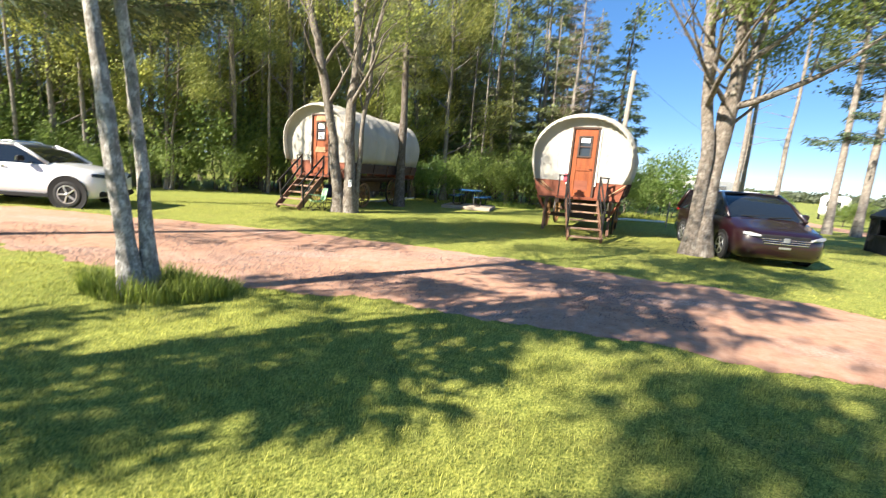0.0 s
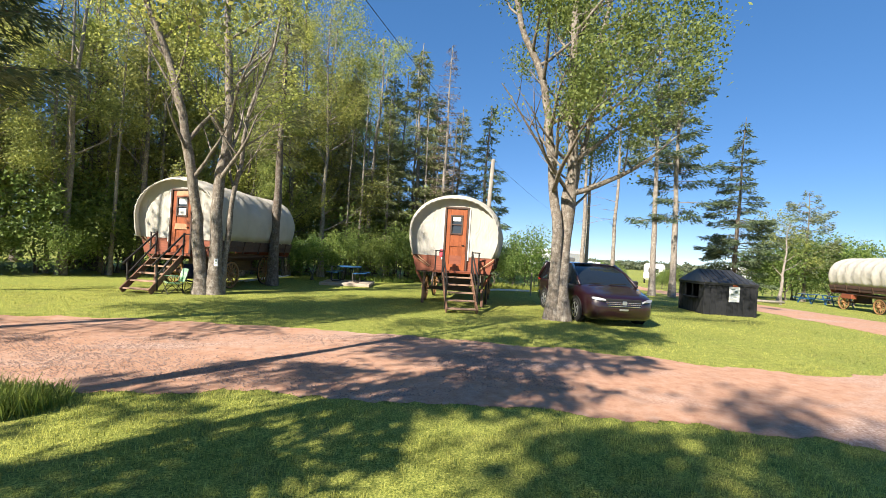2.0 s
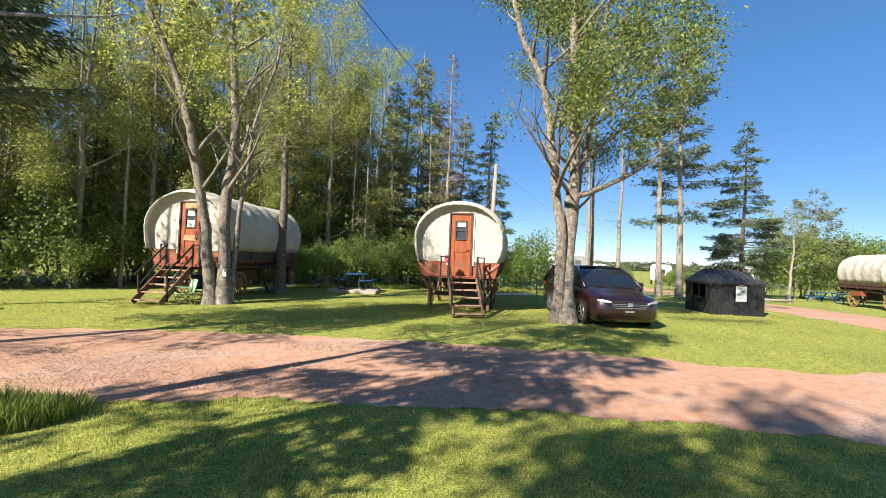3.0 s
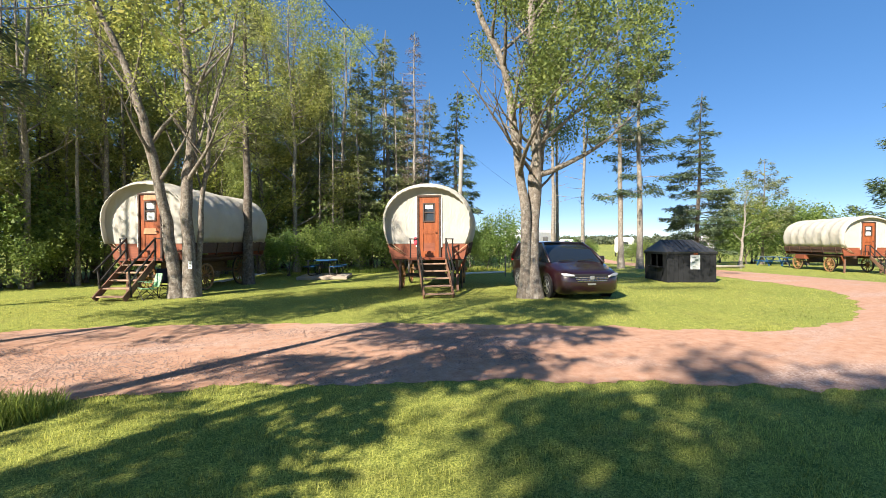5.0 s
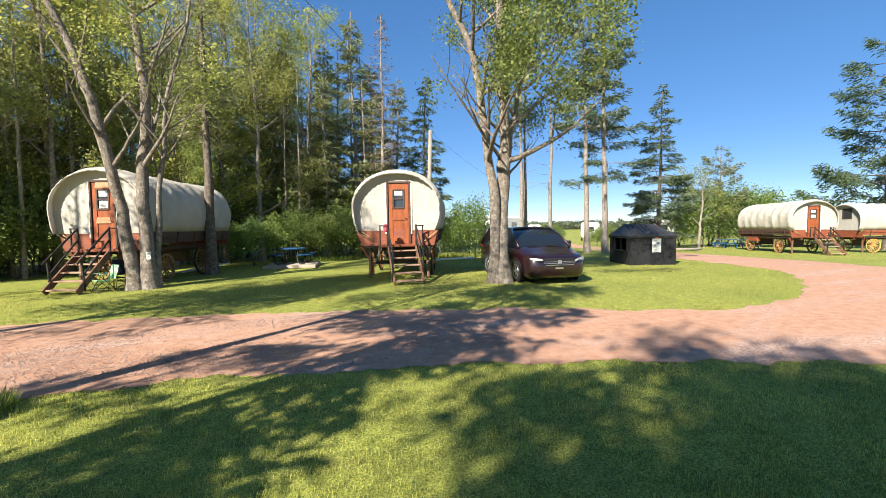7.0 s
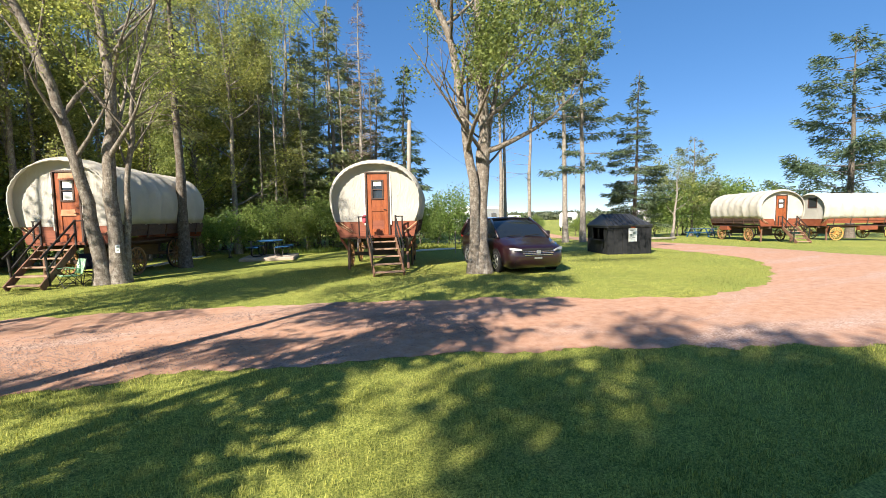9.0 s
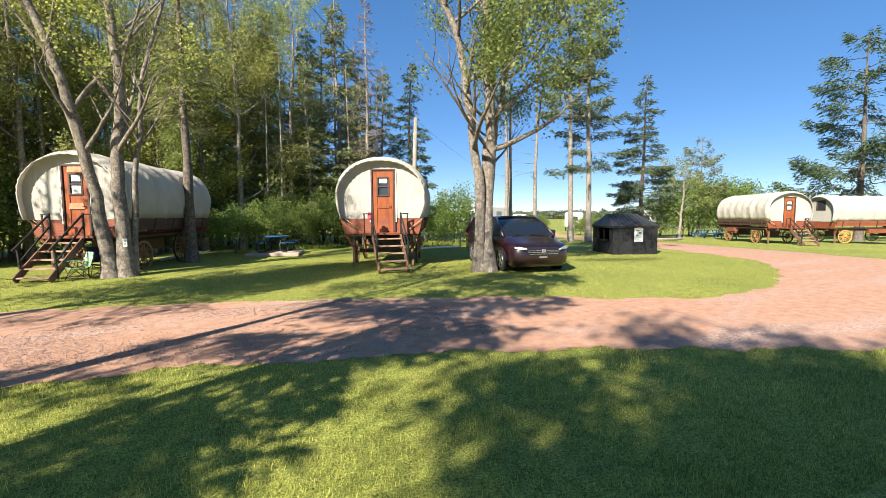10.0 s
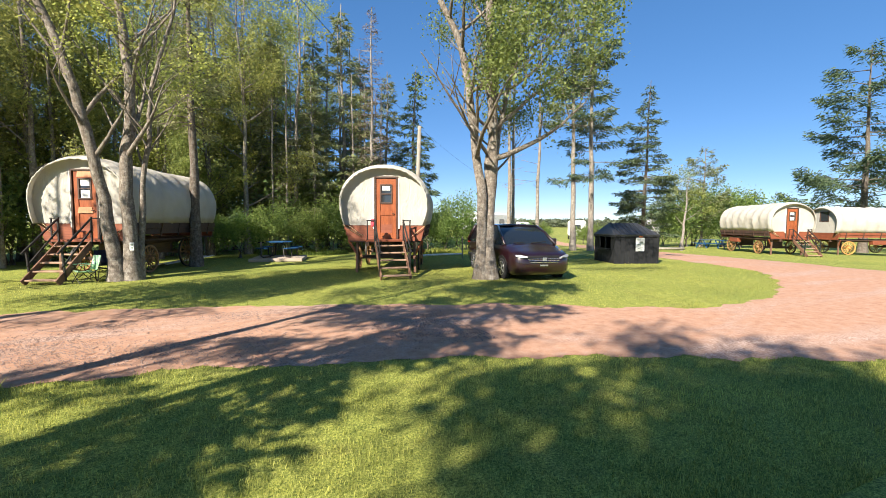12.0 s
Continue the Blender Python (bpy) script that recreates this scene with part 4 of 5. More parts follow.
part("tube", Shape().tube([(6.6, 18.9, 0.22), (8.2, 20.4, 0.16), (10.6, 21.7, 0.06)], 0.05, 10), MAT_PVC, pipe, smooth=True)
glove = thing("glove", "small pink cloth hung on the hand rail", "cloth", W2 @ pose(-0.32, -0.62, 1.78))
part("cloth", Shape().lathe([(0.01, 0.15), (0.05, 0.13), (0.075, 0.06), (0.075, -0.04), (0.055, -0.12), (0.01, -0.13)], 10, Matrix.Diagonal((1, 0.6, 1, 1))), MAT_PINK, glove, smooth=True)
for p0, p1 in (((-3.6, 19.9), (-1.9, 21.4)), ((-3.2, 20.3), (-1.6, 21.6))):
    plank = thing("plank", "pale plank lying in grass beneath wagon", "plank", pose(0, 0, 0))
    part("board", Shape().beam((*p0, 0.10), (*p1, 0.32), 0.14, 0.03, 0.005), MAT_PVC, plank)
log = thing("log_rail", "grey fallen log rail behind the lane", "log", pose(0, 0, 0))
part("log", Shape().tube([(28.4, 24.0, -0.15), (30.6, 23.2, -0.17)], 0.09, 8), MAT_POLE, log, smooth=True)
for q in ((28.6, 23.92), (30.4, 23.28)):
    part("leg", Shape().box(q[0], q[1], ground_z(q[0]) + 0.16, 0.12, 0.12, 0.32, bevel=0.01), MAT_POLE, log)

pole = thing("utility_pole", "grey weathered wooden pole behind a wagon", "pole", pose(8.45, 23.2, 0, 0, 2.0, 0))
part("shaft", Shape().tube([(0, 0, -0.1), (0, 0, 3), (0, 0, 7.2)], [0.14, 0.125, 0.10], 12), MAT_POLE, pole, smooth=True)
cable = thing("overhead_cable", "thin black overhead cable strung from a pole", "cable", pose(0, 0, 0))
ends = [Vector((8.7, 23.2, 7.1)), Vector((1.01, 8.89, 5.92)), Vector((-6.0, -4.2, 5.3))]
line = []
for k in range(21):
    f = k / 20
    line.append(ends[0].lerp(ends[2], f) - Vector((0, 0, 0.25 * math.sin(math.pi * f))))
part("wire", Shape().tube(line, 0.006, 6), MAT_CABLE, cable, smooth=True)
line = [Vector((8.7, 23.2, 7.1)).lerp(Vector((30, 46, 6.6)), f) - Vector((0, 0, 1.0 * math.sin(math.pi * f))) for f in np.linspace(0, 1, 15)]
part("wire", Shape().tube(line, 0.006, 5), MAT_CABLE, cable, smooth=True)


def camper(m, label, length, w, h):
    """A far camper seen as a white body on wheels with windows."""
    c = thing("camper", label, "camper", m, "campers")
    part("body", Shape().box(0, length / 2, 0.5 + (h - 0.5) / 2, w, length, h - 0.5, bevel=0.25), MAT_WHITE_SIDING, c)
    part("window", Shape().box(-0.1, -0.01, h * 0.66, w * 0.5, 0.05, 0.6, bevel=0.02), MAT_GLASS, c)
    for k in range(2):
        part("window", Shape().box(-w / 2, length * (0.3 + 0.4 * k), h * 0.66, 0.05, 0.9, 0.55, bevel=0.02), MAT_GLASS, c)
        part("window", Shape().box(w / 2, length * (0.3 + 0.4 * k), h * 0.66, 0.05, 0.9, 0.55, bevel=0.02), MAT_GLASS, c)
    for s in (-1, 1):
        for y in (0.3, 0.7):
            part("wheel", Shape().lathe([(0.02, -0.1), (0.36, -0.1), (0.36, 0.1), (0.02, 0.1)], 16, pose(s * (w / 2 - 0.14), length * y, 0.36, 0, 90, 0)), MAT_RUBBER, c)
    return c


camper(placed(42.2, 48.8, (0.64, 0.77)), "white camper beyond the lane behind trees", 5.0, 2.5, 2.7)
camper(placed(43.6, 38.0, (0.8, 0.6)), "white camper behind the black bin", 6.0, 2.4, 2.9)
camper(placed(45.0, 66.5, (0.57, 0.82)), "low white camper far across the field", 7.0, 2.5, 2.6)
camper(placed(21.0, 41.0, (0.9, 0.4)), "white camper hidden behind a bush", 6.0, 2.5, 2.9)
tractor = thing("tractor", "small yellow machine far across the field", "tractor", placed(42.5, 60.0, (1, -0.3)))
part("body", Shape().box(0, 1.2, 0.9, 1.0, 2.2, 0.7, bevel=0.12), MAT_YELLOW, tractor)
part("cab", Shape().box(0, 1.7, 1.6, 0.9, 0.9, 0.9, bevel=0.1), MAT_CAR_GLASS, tractor)
for s in (-1, 1):
    for y, r in ((0.4, 0.4), (1.9, 0.6)):
        part("wheel", Shape().lathe([(0.02, -0.13), (r, -0.13), (r, 0.13), (0.02, 0.13)], 18, pose(s * 0.55, y, r, 0, 90, 0)), MAT_RUBBER, tractor)


# ---- trees ----
def leaf_sheet(points, per, spread, size, seed, flat=0.35, stretch=1.5, small=False):
    """Leaves as small folded diamonds scattered round twig points."""
    g = np.random.default_rng(seed)
    p = np.repeat(np.array(points, float), per, 0)
    n = len(p)
    p = p + g.normal(0, 1, (n, 3)) * spread
    d = g.normal(0, 1, (n, 3))
    d[:, 2] -= 0.3
    d /= np.linalg.norm(d, axis=1)[:, None]
    up = g.normal(0, 1, (n, 3)) * (1 - flat) + [0, 0, 1]
    s = np.cross(d, up)
    s /= np.linalg.norm(s, axis=1)[:, None] + 1e-9
    z = (size * g.uniform(0.6, 1.4, n))[:, None]
    if small:
        v = np.stack([p, p + d * z * 0.8 * stretch + s * z * 0.5, p + d * z * 0.7 * stretch - s * z * 0.5], 1)
        return v.reshape(-1, 3).tolist(), [], (np.arange(n)[:, None] * 3 + [0, 1, 2]).tolist()
    v = np.stack([p, p + d * z * 0.5 * stretch + s * z * 0.5, p + d * z * stretch, p + d * z * 0.5 * stretch - s * z * 0.5], 1)
    return v.reshape(-1, 3).tolist(), [], (np.arange(n)[:, None] * 4 + [0, 1, 2, 3]).tolist()


def limb(shape, rng, start, way, length, r0, level, twigs, bend=0.25, sides=6, least=0.006):
    """A branch that bends upward and forks into thinner ones; the ends are gathered in twigs."""
    steps = max(3, int(length / 0.35)) if level < 2 else 3
    p, d, pts, rad = Vector(start), Vector(way).normalized(), [Vector(start)], [r0]
    for i in range(steps):
        d = (d + Vector((rng.uniform(-1, 1), rng.uniform(-1, 1), rng.uniform(-0.5, 1) + 0.25)) * bend * 0.45).normalized()
        p = p + d * (length / steps)
        pts.append(p.copy())
        rad.append(r0 * (1 - 0.8 * (i + 1) / steps))
        if level < 3 and i >= steps * 0.25 and rng.random() < (0.75 if level < 2 else 0.5):
            a = Vector((rng.uniform(-1, 1), rng.uniform(-1, 1), rng.uniform(-0.3, 0.7)))
            limb(shape, rng, p, d * 0.7 + a, length * rng.uniform(0.35, 0.6), rad[-1] * 0.65, level + 1, twigs, bend, max(4, sides - 1), least)
        if level >= 1 and i >= 1:
            twigs.append(tuple(p))
    if r0 > least:
        shape.tube(pts, [max(r, 0.004) for r in rad], sides if r0 > 0.03 else 4, False)
    twigs.append(tuple(p))


def trunk_of(shape, rng, base, top, r0, r1, wobble=0.12, sides=12, flare=1.35, bow=1.0):
    """A tapered, slightly crooked stem."""
    base, top = Vector(base), Vector(top)
    n, pts, rad = 26, [], []
    ph = rng.uniform(0, 100)
    for i in range(n + 1):
        t = i / n
        off = Vector((noise.noise((ph, t * 3.0, 0)) + 0.3 * noise.noise((ph, t * 11.0, 2)), noise.noise((ph, t * 3.0, 9)) + 0.3 * noise.noise((ph, t * 11.0, 5)), 0)) * wobble * min(1, t * 4)
        q = base.lerp(top, t)
        q.xy = base.xy.lerp(top.xy, t**bow)
        pts.append(q + off)
        k = r0 + (r1 - r0) * t**0.9
        rad.append(k * (1 + (flare - 1) * max(0, 1 - t * 12) ** 1.5) * (1 + 0.16 * noise.noise((ph, t * 26, 4))))
    pts.insert(0, pts[0] - Vector((0, 0, 0.12)))
    rad.insert(0, rad[0] * 1.15)
    shape.tube(pts, rad, sides, False)
    return pts, rad


def broadleaf(seed, stems, clear, limbs, reach, bark, leaf, per, spread, size, wobble=0.25, bow=1.0, least=0.012, thick=0.45, patchy=None, small=False, tip=0.16, rise=(0.25, 0.9)):
    """Meshes of a broad-leaved tree: wood, and leaves on its twigs. Stems: base x, y, top x, y, z, radius."""
    rng, wood, twigs = random.Random(seed), Shape(), []
    for bx, by, tx, ty, tz, r in stems:
        pts, rad = trunk_of(wood, rng, (bx, by, 0), (tx, ty, tz), r, r * tip, wobble, 12, 1.6, bow)
        for k in range(limbs):
            t = clear + (1 - clear) * (k + rng.random()) / limbs
            i = min(len(pts) - 2, int(t * (len(pts) - 1)))
            p = pts[i].lerp(pts[i + 1], t * (len(pts) - 1) - i)
            a = rng.uniform(0, 2 * math.pi)
            length = reach * (1.15 - 0.65 * t) * rng.uniform(0.6, 1.15)
            limb(wood, rng, p, (math.cos(a), math.sin(a), rng.uniform(*rise)), length, rad[i] * thick, 0 if length > 1.6 else 1, twigs, least=least)
        twigs.append(tuple(pts[-1]))
    if patchy is not None:
        twigs = [p for p in twigs if noise.noise(Vector(p) * 0.75 + Vector((seed, 0, 0))) > patchy]
    return mesh_of("wood", wood, bark, True), mesh_of("leaves", leaf_sheet(twigs, per, spread, size, seed, small=small), leaf)


def conifer(seed, height, r, clear, reach, bark, leaf, density=1.0, droop=0.25, gaps=0.0, thin=1.0, top_pow=0.8, step=0.30, inner=0.12, puff=0.05, extra=(), lush=1.0):
    """Meshes of a spruce or pine: a straight stem with whorls of boughs, their side twigs clothed in short sprays.
    Extra boughs are given as compass angle, height and length; lush thickens them."""
    rng, wood = random.Random(seed), Shape()
    g = np.random.default_rng(seed)
    pts, rad = trunk_of(wood, rng, (0, 0, 0), (rng.uniform(-0.3, 0.3), rng.uniform(-0.3, 0.3), height), r, 0.02, 0.1, 9, 1.25)
    boughs = [(radians(a), z, ln) for a, z, ln in extra]
    z = clear * height
    while z < height - 0.12:
        t = z / height
        wide = reach * ((1 - t) / (1 - clear)) ** top_pow + 0.10
        for k in range(rng.randint(4, 7)):
            if rng.random() > gaps:
                boughs.append((rng.uniform(0, 2 * math.pi), z + rng.uniform(-0.12, 0.12), wide * rng.uniform(0.5, 1.12)))
        z += step * rng.uniform(0.7, 1.3)
    sheets = []
    for j, (a, z, ln) in enumerate(boughs):
        i = min(len(pts) - 2, max(1, int(z / height * (len(pts) - 2)) + 1))
        root = np.array((pts[i].x, pts[i].y, z))
        d = np.array((math.cos(a), math.sin(a), 0.0))
        side = np.array((-d[1], d[0], 0.0))
        sag = droop * rng.uniform(0.6, 1.4)

        def along(q):
            return root + d * (ln * q)[:, None] + np.array((0, 0, 1.0)) * (ln * (0.12 * q - sag * q**2 + 0.14 * q**4))[:, None]

        wood.tube([Vector(p) for p in along(np.array((0, 0.35, 0.7, 1.0)))], [0.022 * ln**0.5 * f for f in (1.0, 0.75, 0.5, 0.2)], 4, False)
        n = int(density * (lush if j < len(extra) else 1.0) * 46 * ln * (0.35 + 0.5 * ln)) + 6
        q = inner + (1 - inner) * g.random(n) ** 0.85
        q = np.round(q * (ln * 7 + 2)) / (ln * 7 + 2) + g.normal(0, 0.012, n)
        u = g.random(n) * g.choice((-1.0, 1.0), n)
        twig = ln * 0.5 * np.maximum(1.05 - 0.9 * q, 0.05) + 0.05
        p = along(q) + side * (u * twig)[:, None] + d * (np.abs(u) * twig * 0.55)[:, None]
        p[:, 2] += g.normal(0, puff, n) - 0.22 * np.abs(u) * twig
        way = d * g.uniform(0.3, 1.0, n)[:, None] + side * (np.sign(u) * g.uniform(0.0, 0.9, n))[:, None] + g.normal(0, 0.25, (n, 3))
        way[:, 2] -= 0.25
        way /= np.linalg.norm(way, axis=1)[:, None]
        across = np.cross(way, g.normal(0, 0.6, (n, 3)) + [0, 0, 1])
        across /= np.linalg.norm(across, axis=1)[:, None] + 1e-9
        size = g.uniform(0.12, 0.28, n)[:, None] * thin
        sheets.append(np.stack([p - across * size * 0.14, p + across * size * 0.14, p + way * size], 1))
    v = np.concatenate(sheets)
    return mesh_of("wood", wood, bark, True), mesh_of("needles", (v.reshape(-1, 3).tolist(), [], (np.arange(len(v))[:, None] * 3 + [0, 1, 2]).tolist()), leaf)


def bare_tree(seed, height, r, bark, branches=26, reach=1.2, clear=0.3, twig=0.022):
    """A dead conifer with short bare boughs."""
    rng, wood, twigs = random.Random(seed), Shape(), []
    pts, rad = trunk_of(wood, rng, (0, 0, 0), (rng.uniform(-0.2, 0.2), 0, height), r, 0.025, 0.1, 9, 1.2)
    for k in range(branches):
        t = clear + (1 - clear) * (k + rng.random()) / branches
        i = int(t * (len(pts) - 2)) + 1
        a = rng.uniform(0, 6.283)
        limb(wood, rng, pts[i], (math.cos(a), math.sin(a), rng.uniform(-0.3, 0.3)), reach * (1.2 - t) * rng.uniform(0.4, 1.2), twig, 1, twigs, 0.2, 5)
    return mesh_of("wood", wood, bark, True)


def tree_thing(name, label, meshes, m, group="", category="tree", part_names=("trunk", "crown")):
    t = thing(name, label, category, m, group)
    for nm, me in zip(part_names, meshes):
        o = new(nm, me)
        o.parent = t
    return t


def spot(x, y, turn=0.0, size=1.0, tall=1.0):
    return pose(x, y, ground_z(x), 0, 0, turn) @ Matrix.Diagonal((size, size, size * tall, 1))


def set_down(name, label, meshes, spots, group):
    """One tree and its copies; each spot is x, y, turn, size."""
    first = None
    for x, y, turn, size in spots:
        if first is None:
            first = tree_thing(name, label, meshes, spot(x, y, turn, 1.0), group)
            first.scale = (size,) * 3
        else:
            c = copy_thing(first, spot(x, y, turn, 1.0))
            c.scale = (size,) * 3
    return first


# trees in the clearing
tree_thing("maple_tree", "grey-barked twin maple forking in front of a wagon", broadleaf(
    11, [(-0.22, 0, -2.6, -0.2, 10.5, 0.20), (0.12, 0.05, 0.05, 0.4, 11.5, 0.215), (0.30, 0.1, 1.5, 0.2, 9.5, 0.105)], 0.34, 12, 3.4, MAT_BARK, MAT_LEAF_LIGHT, 20, 0.20, 0.058, 0.3, 1.4, 0.004, 0.5, 0.10, tip=0.34, rise=(0.8, 1.8)), spot(-3.55, 16.1))
tree_thing("spruce_tree", "dark rough trunk of a thin spruce beside a wagon", conifer(12, 13.5, 0.23, 0.42, 1.7, MAT_BARK_DARK, MAT_NEEDLE_PALE, 0.9, 0.3, 0.4), spot(-2.1, 20.0))
tree_thing("maple_tree", "grey multi-stemmed maple standing beside the parked minivan", broadleaf(
    13, [(-0.12, 0.06, -1.9, 0.9, 11.2, 0.19), (0.12, -0.05, 0.2, 0.1, 12.8, 0.21), (0.12, 0.10, 1.2, -0.3, 12.0, 0.15), (0.14, 0.02, 1.9, -1.0, 11.0, 0.11)], 0.32, 10, 3.9, MAT_BARK, MAT_LEAF_GREEN, 80, 0.30, 0.056, 0.35, 2.2, 0.004, 0.55, 0.22, tip=0.34, rise=(0.15, 0.9)), spot(6.85, 12.25))
tree_thing("birch_tree", "two pale lichen-spotted stems rising from tall grass", broadleaf(
    14, [(-0.04, 0.0, -0.85, 0.1, 9.0, 0.105), (0.06, 0.16, -0.2, 0.3, 9.5, 0.085)], 0.42, 7, 3.0, MAT_BIRCH, MAT_LEAF_LIGHT, 14, 0.24, 0.065, 0.2), spot(-3.45, 5.55))

# forest: a few kinds, copied
maple_a = broadleaf(21, [(0, 0, 0.3, 0.2, 15.5, 0.15), (0.3, 0.1, 1.6, 0.5, 12.0, 0.09)], 0.19, 17, 2.7, MAT_BARK, MAT_LEAF, 24, 0.27, 0.078, small=True)
maple_b = broadleaf(22, [(0, 0, -0.4, 0.2, 16.5, 0.16)], 0.19, 19, 2.6, MAT_BARK_PALE, MAT_LEAF, 24, 0.27, 0.078, small=True)
maple_c = broadleaf(23, [(0, 0, -0.4, 0.2, 13.5, 0.13), (-0.2, 0, -1.5, 0.3, 11.5, 0.08)], 0.19, 16, 2.5, MAT_BARK_DARK, MAT_LEAF_LIGHT, 24, 0.27, 0.078, small=True)
shrub = broadleaf(24, [(0, 0, 0.4, 0.1, 2.4, 0.035), (0.1, 0, -0.7, 0.3, 2.1, 0.03), (-0.1, 0, 0.3, -0.6, 2.2, 0.03)], 0.1, 9, 1.3, MAT_BARK_DARK, MAT_LEAF_DARK, 15, 0.22, 0.082, least=0.02, small=True)
bough = conifer(25, 12.5, 0.15, 0.14, 1.9, MAT_BARK_PALE, MAT_NEEDLE_PALE, 1.5, 0.22, 0.15, 1.1, 0.7)
spire = conifer(26, 9.5, 0.15, 0.05, 1.9, MAT_BARK_DARK, MAT_NEEDLE, 1.5, 0.28, 0.1, 1.1, 0.85, 0.34)

rng = random.Random(5)


def row(line, gap, jitter, lo, hi):
    """Spots along a line of the plan."""
    out = []
    for q in smooth_line(line, gap):
        out.append((q.x + rng.uniform(-jitter, jitter), q.y + rng.uniform(-jitter, jitter), rng.uniform(0, 360), rng.uniform(lo, hi)))
    return out


EDGE = [(-20.5, 16.4), (-13, 19), (-7, 23), (-2, 26), (3, 26.5), (8, 26.5)]
back = lambda d: [(x - 0.35 * d, y + d) for x, y in EDGE]  # noqa: E731
trees = row(back(0.6), 3.8, 0.9, 0.75, 1.0) + row(back(2.6), 2.6, 0.9, 0.85, 1.1) + row(back(5), 2.6, 1.1, 0.9, 1.15) + row(back(8.5), 3.2, 1.2, 0.95, 1.2)
trees = [q for q in trees if q[0] < 1.2 or q[1] > 33]
rng.shuffle(trees)
trees += [(-1.6, 29.6, 40, 1.22), (0.4, 30.4, 170, 1.15), (-3.6, 29.0, 260, 1.12), (-9.5, 25.4, 20, 1.1), (-19.0, 18.6, 70, 1.0), (-21.5, 20.5, 150, 1.05), (-17.6, 20.8, 300, 1.0), (-20.0, 23.0, 10, 1.1), (-24.0, 19.0, 90, 1.1)]
set_down("maple_tree", "slender forest maple with fresh yellow-green leaves", maple_a, trees[0::4], "forest trees")
set_down("maple_tree", "pale-stemmed forest tree with yellow-green crown", maple_b, trees[1::4], "forest trees")
set_down("maple_tree", "forest maple with bright young leaves", maple_c, trees[2::4], "forest trees")
set_down("maple_tree", "slender forest tree deep in the wood", maple_b, trees[3::4], "forest trees")
set_down("shrub", "dense green undergrowth shrub at the forest edge", shrub, [(-0.6, 23.9, 20, 0.75), (0.9, 24.5, 110, 0.9), (2.6, 25.3, 200, 0.8), (4.2, 25.6, 300, 0.95), (5.8, 25.5, 60, 0.8)] + row(back(0.4), 1.7, 0.7, 0.45, 1.0) + row(back(2.2), 1.9, 0.9, 0.9, 1.6) + row(back(4.6), 2.2, 1.0, 1.4, 2.2), "undergrowth")

pale_stem = bare_tree(46, 11.5, 0.085, MAT_BARK_PALE, 9, 1.6, 0.35, 0.02)
set_down("bare_trunk", "slender pale forest trunk with few thin twigs", [pale_stem], row(back(0.9), 1.9, 0.9, 0.75, 1.25) + row(back(2.0), 1.9, 1.0, 0.9, 1.3) + row(back(3.6), 2.2, 1.0, 0.9, 1.4), "forest stems")

# trees rising above the forest edge
tree_thing("birch_tree", "tall pale-stemmed birch above the forest edge", broadleaf(31, [(0, 0, 0.3, 0.1, 15.2, 0.17)], 0.35, 16, 2.0, MAT_BARK_PALE, MAT_LEAF_LIGHT, 12, 0.22, 0.085), spot(2.5, 28.2))
set_down("spruce_tree", "tall thin spruce with ragged boughs at the forest edge", bough, [(5.6, 28.8, 0, 1.27), (4.2, 30.5, 80, 1.15), (8.6, 30.0, 200, 0.98), (7.4, 31.5, 120, 1.1), (3.6, 27.6, 40, 0.9), (6.6, 27.9, 300, 0.85), (1.2, 28.6, 160, 1.05)], "forest spruces")
tree_thing("dead_spruce", "bare dead spruce with brittle grey twigs", conifer(33, 15.0, 0.16, 0.25, 1.5, MAT_BARK_PALE, MAT_NEEDLE_DRY, 0.35, 0.12, 0.1, 0.7, 0.6), spot(6.9, 26.9), part_names=("trunk", "crown"))
set_down("spruce_tree", "dark green pointed spruce behind the pole", spire, [(10.4, 29.3, 0, 1.3), (12.0, 33.5, 60, 0.8)], "pointed spruces")
set_down("shrub", "leafy green bush behind a wagon", shrub, [(39.4, 43.7, 70, 0.6), (27.0, 45.5, 10, 0.6), (29.0, 47.5, 130, 0.7), (25.0, 44.0, 220, 0.55), (10.6, 23.8, 0, 0.7), (11.8, 24.6, 90, 1.15), (10.0, 25.2, 200, 0.95), (12.9, 25.6, 30, 0.6)], "bushes")

# thin stems and pines beyond the van
set_down("bare_trunk", "bare pale conifer trunk with few dead twigs", [bare_tree(34, 12.5, 0.14, MAT_BARK_PALE, 16, 1.5, 0.3)], [(13.5, 21.4, 0, 1.0), (14.0, 21.8, 140, 0.98), (16.9, 23.3, 250, 1.05)], "bare trunks")
pine = conifer(35, 17.5, 0.21, 0.26, 2.7, MAT_BARK_PALE, MAT_NEEDLE, 1.2, 0.20, 0.62, 1.3, 0.45, 0.32, 0.3, 0.10)
tree_thing("pine_tree", "tall pine with bare lower trunk and layered boughs", pine, spot(20.2, 22.1, 40))
tree_thing("pine_tree", "tall slender pine beside the lane, thin crown", conifer(36, 17.0, 0.20, 0.48, 2.2, MAT_BARK_PALE, MAT_NEEDLE_PALE, 1.2, 0.2, 0.6, 1.3, 0.4, 0.32, 0.3, 0.10), spot(19.2, 22.6, 10))
tree_thing("spruce_tree", "dark layered spruce standing beyond the lane", conifer(37, 13.0, 0.19, 0.10, 2.9, MAT_BARK_DARK, MAT_NEEDLE, 1.2, 0.30, 0.38, 1.3, 0.75, 0.30, 0.2, 0.07), spot(28.0, 24.9))
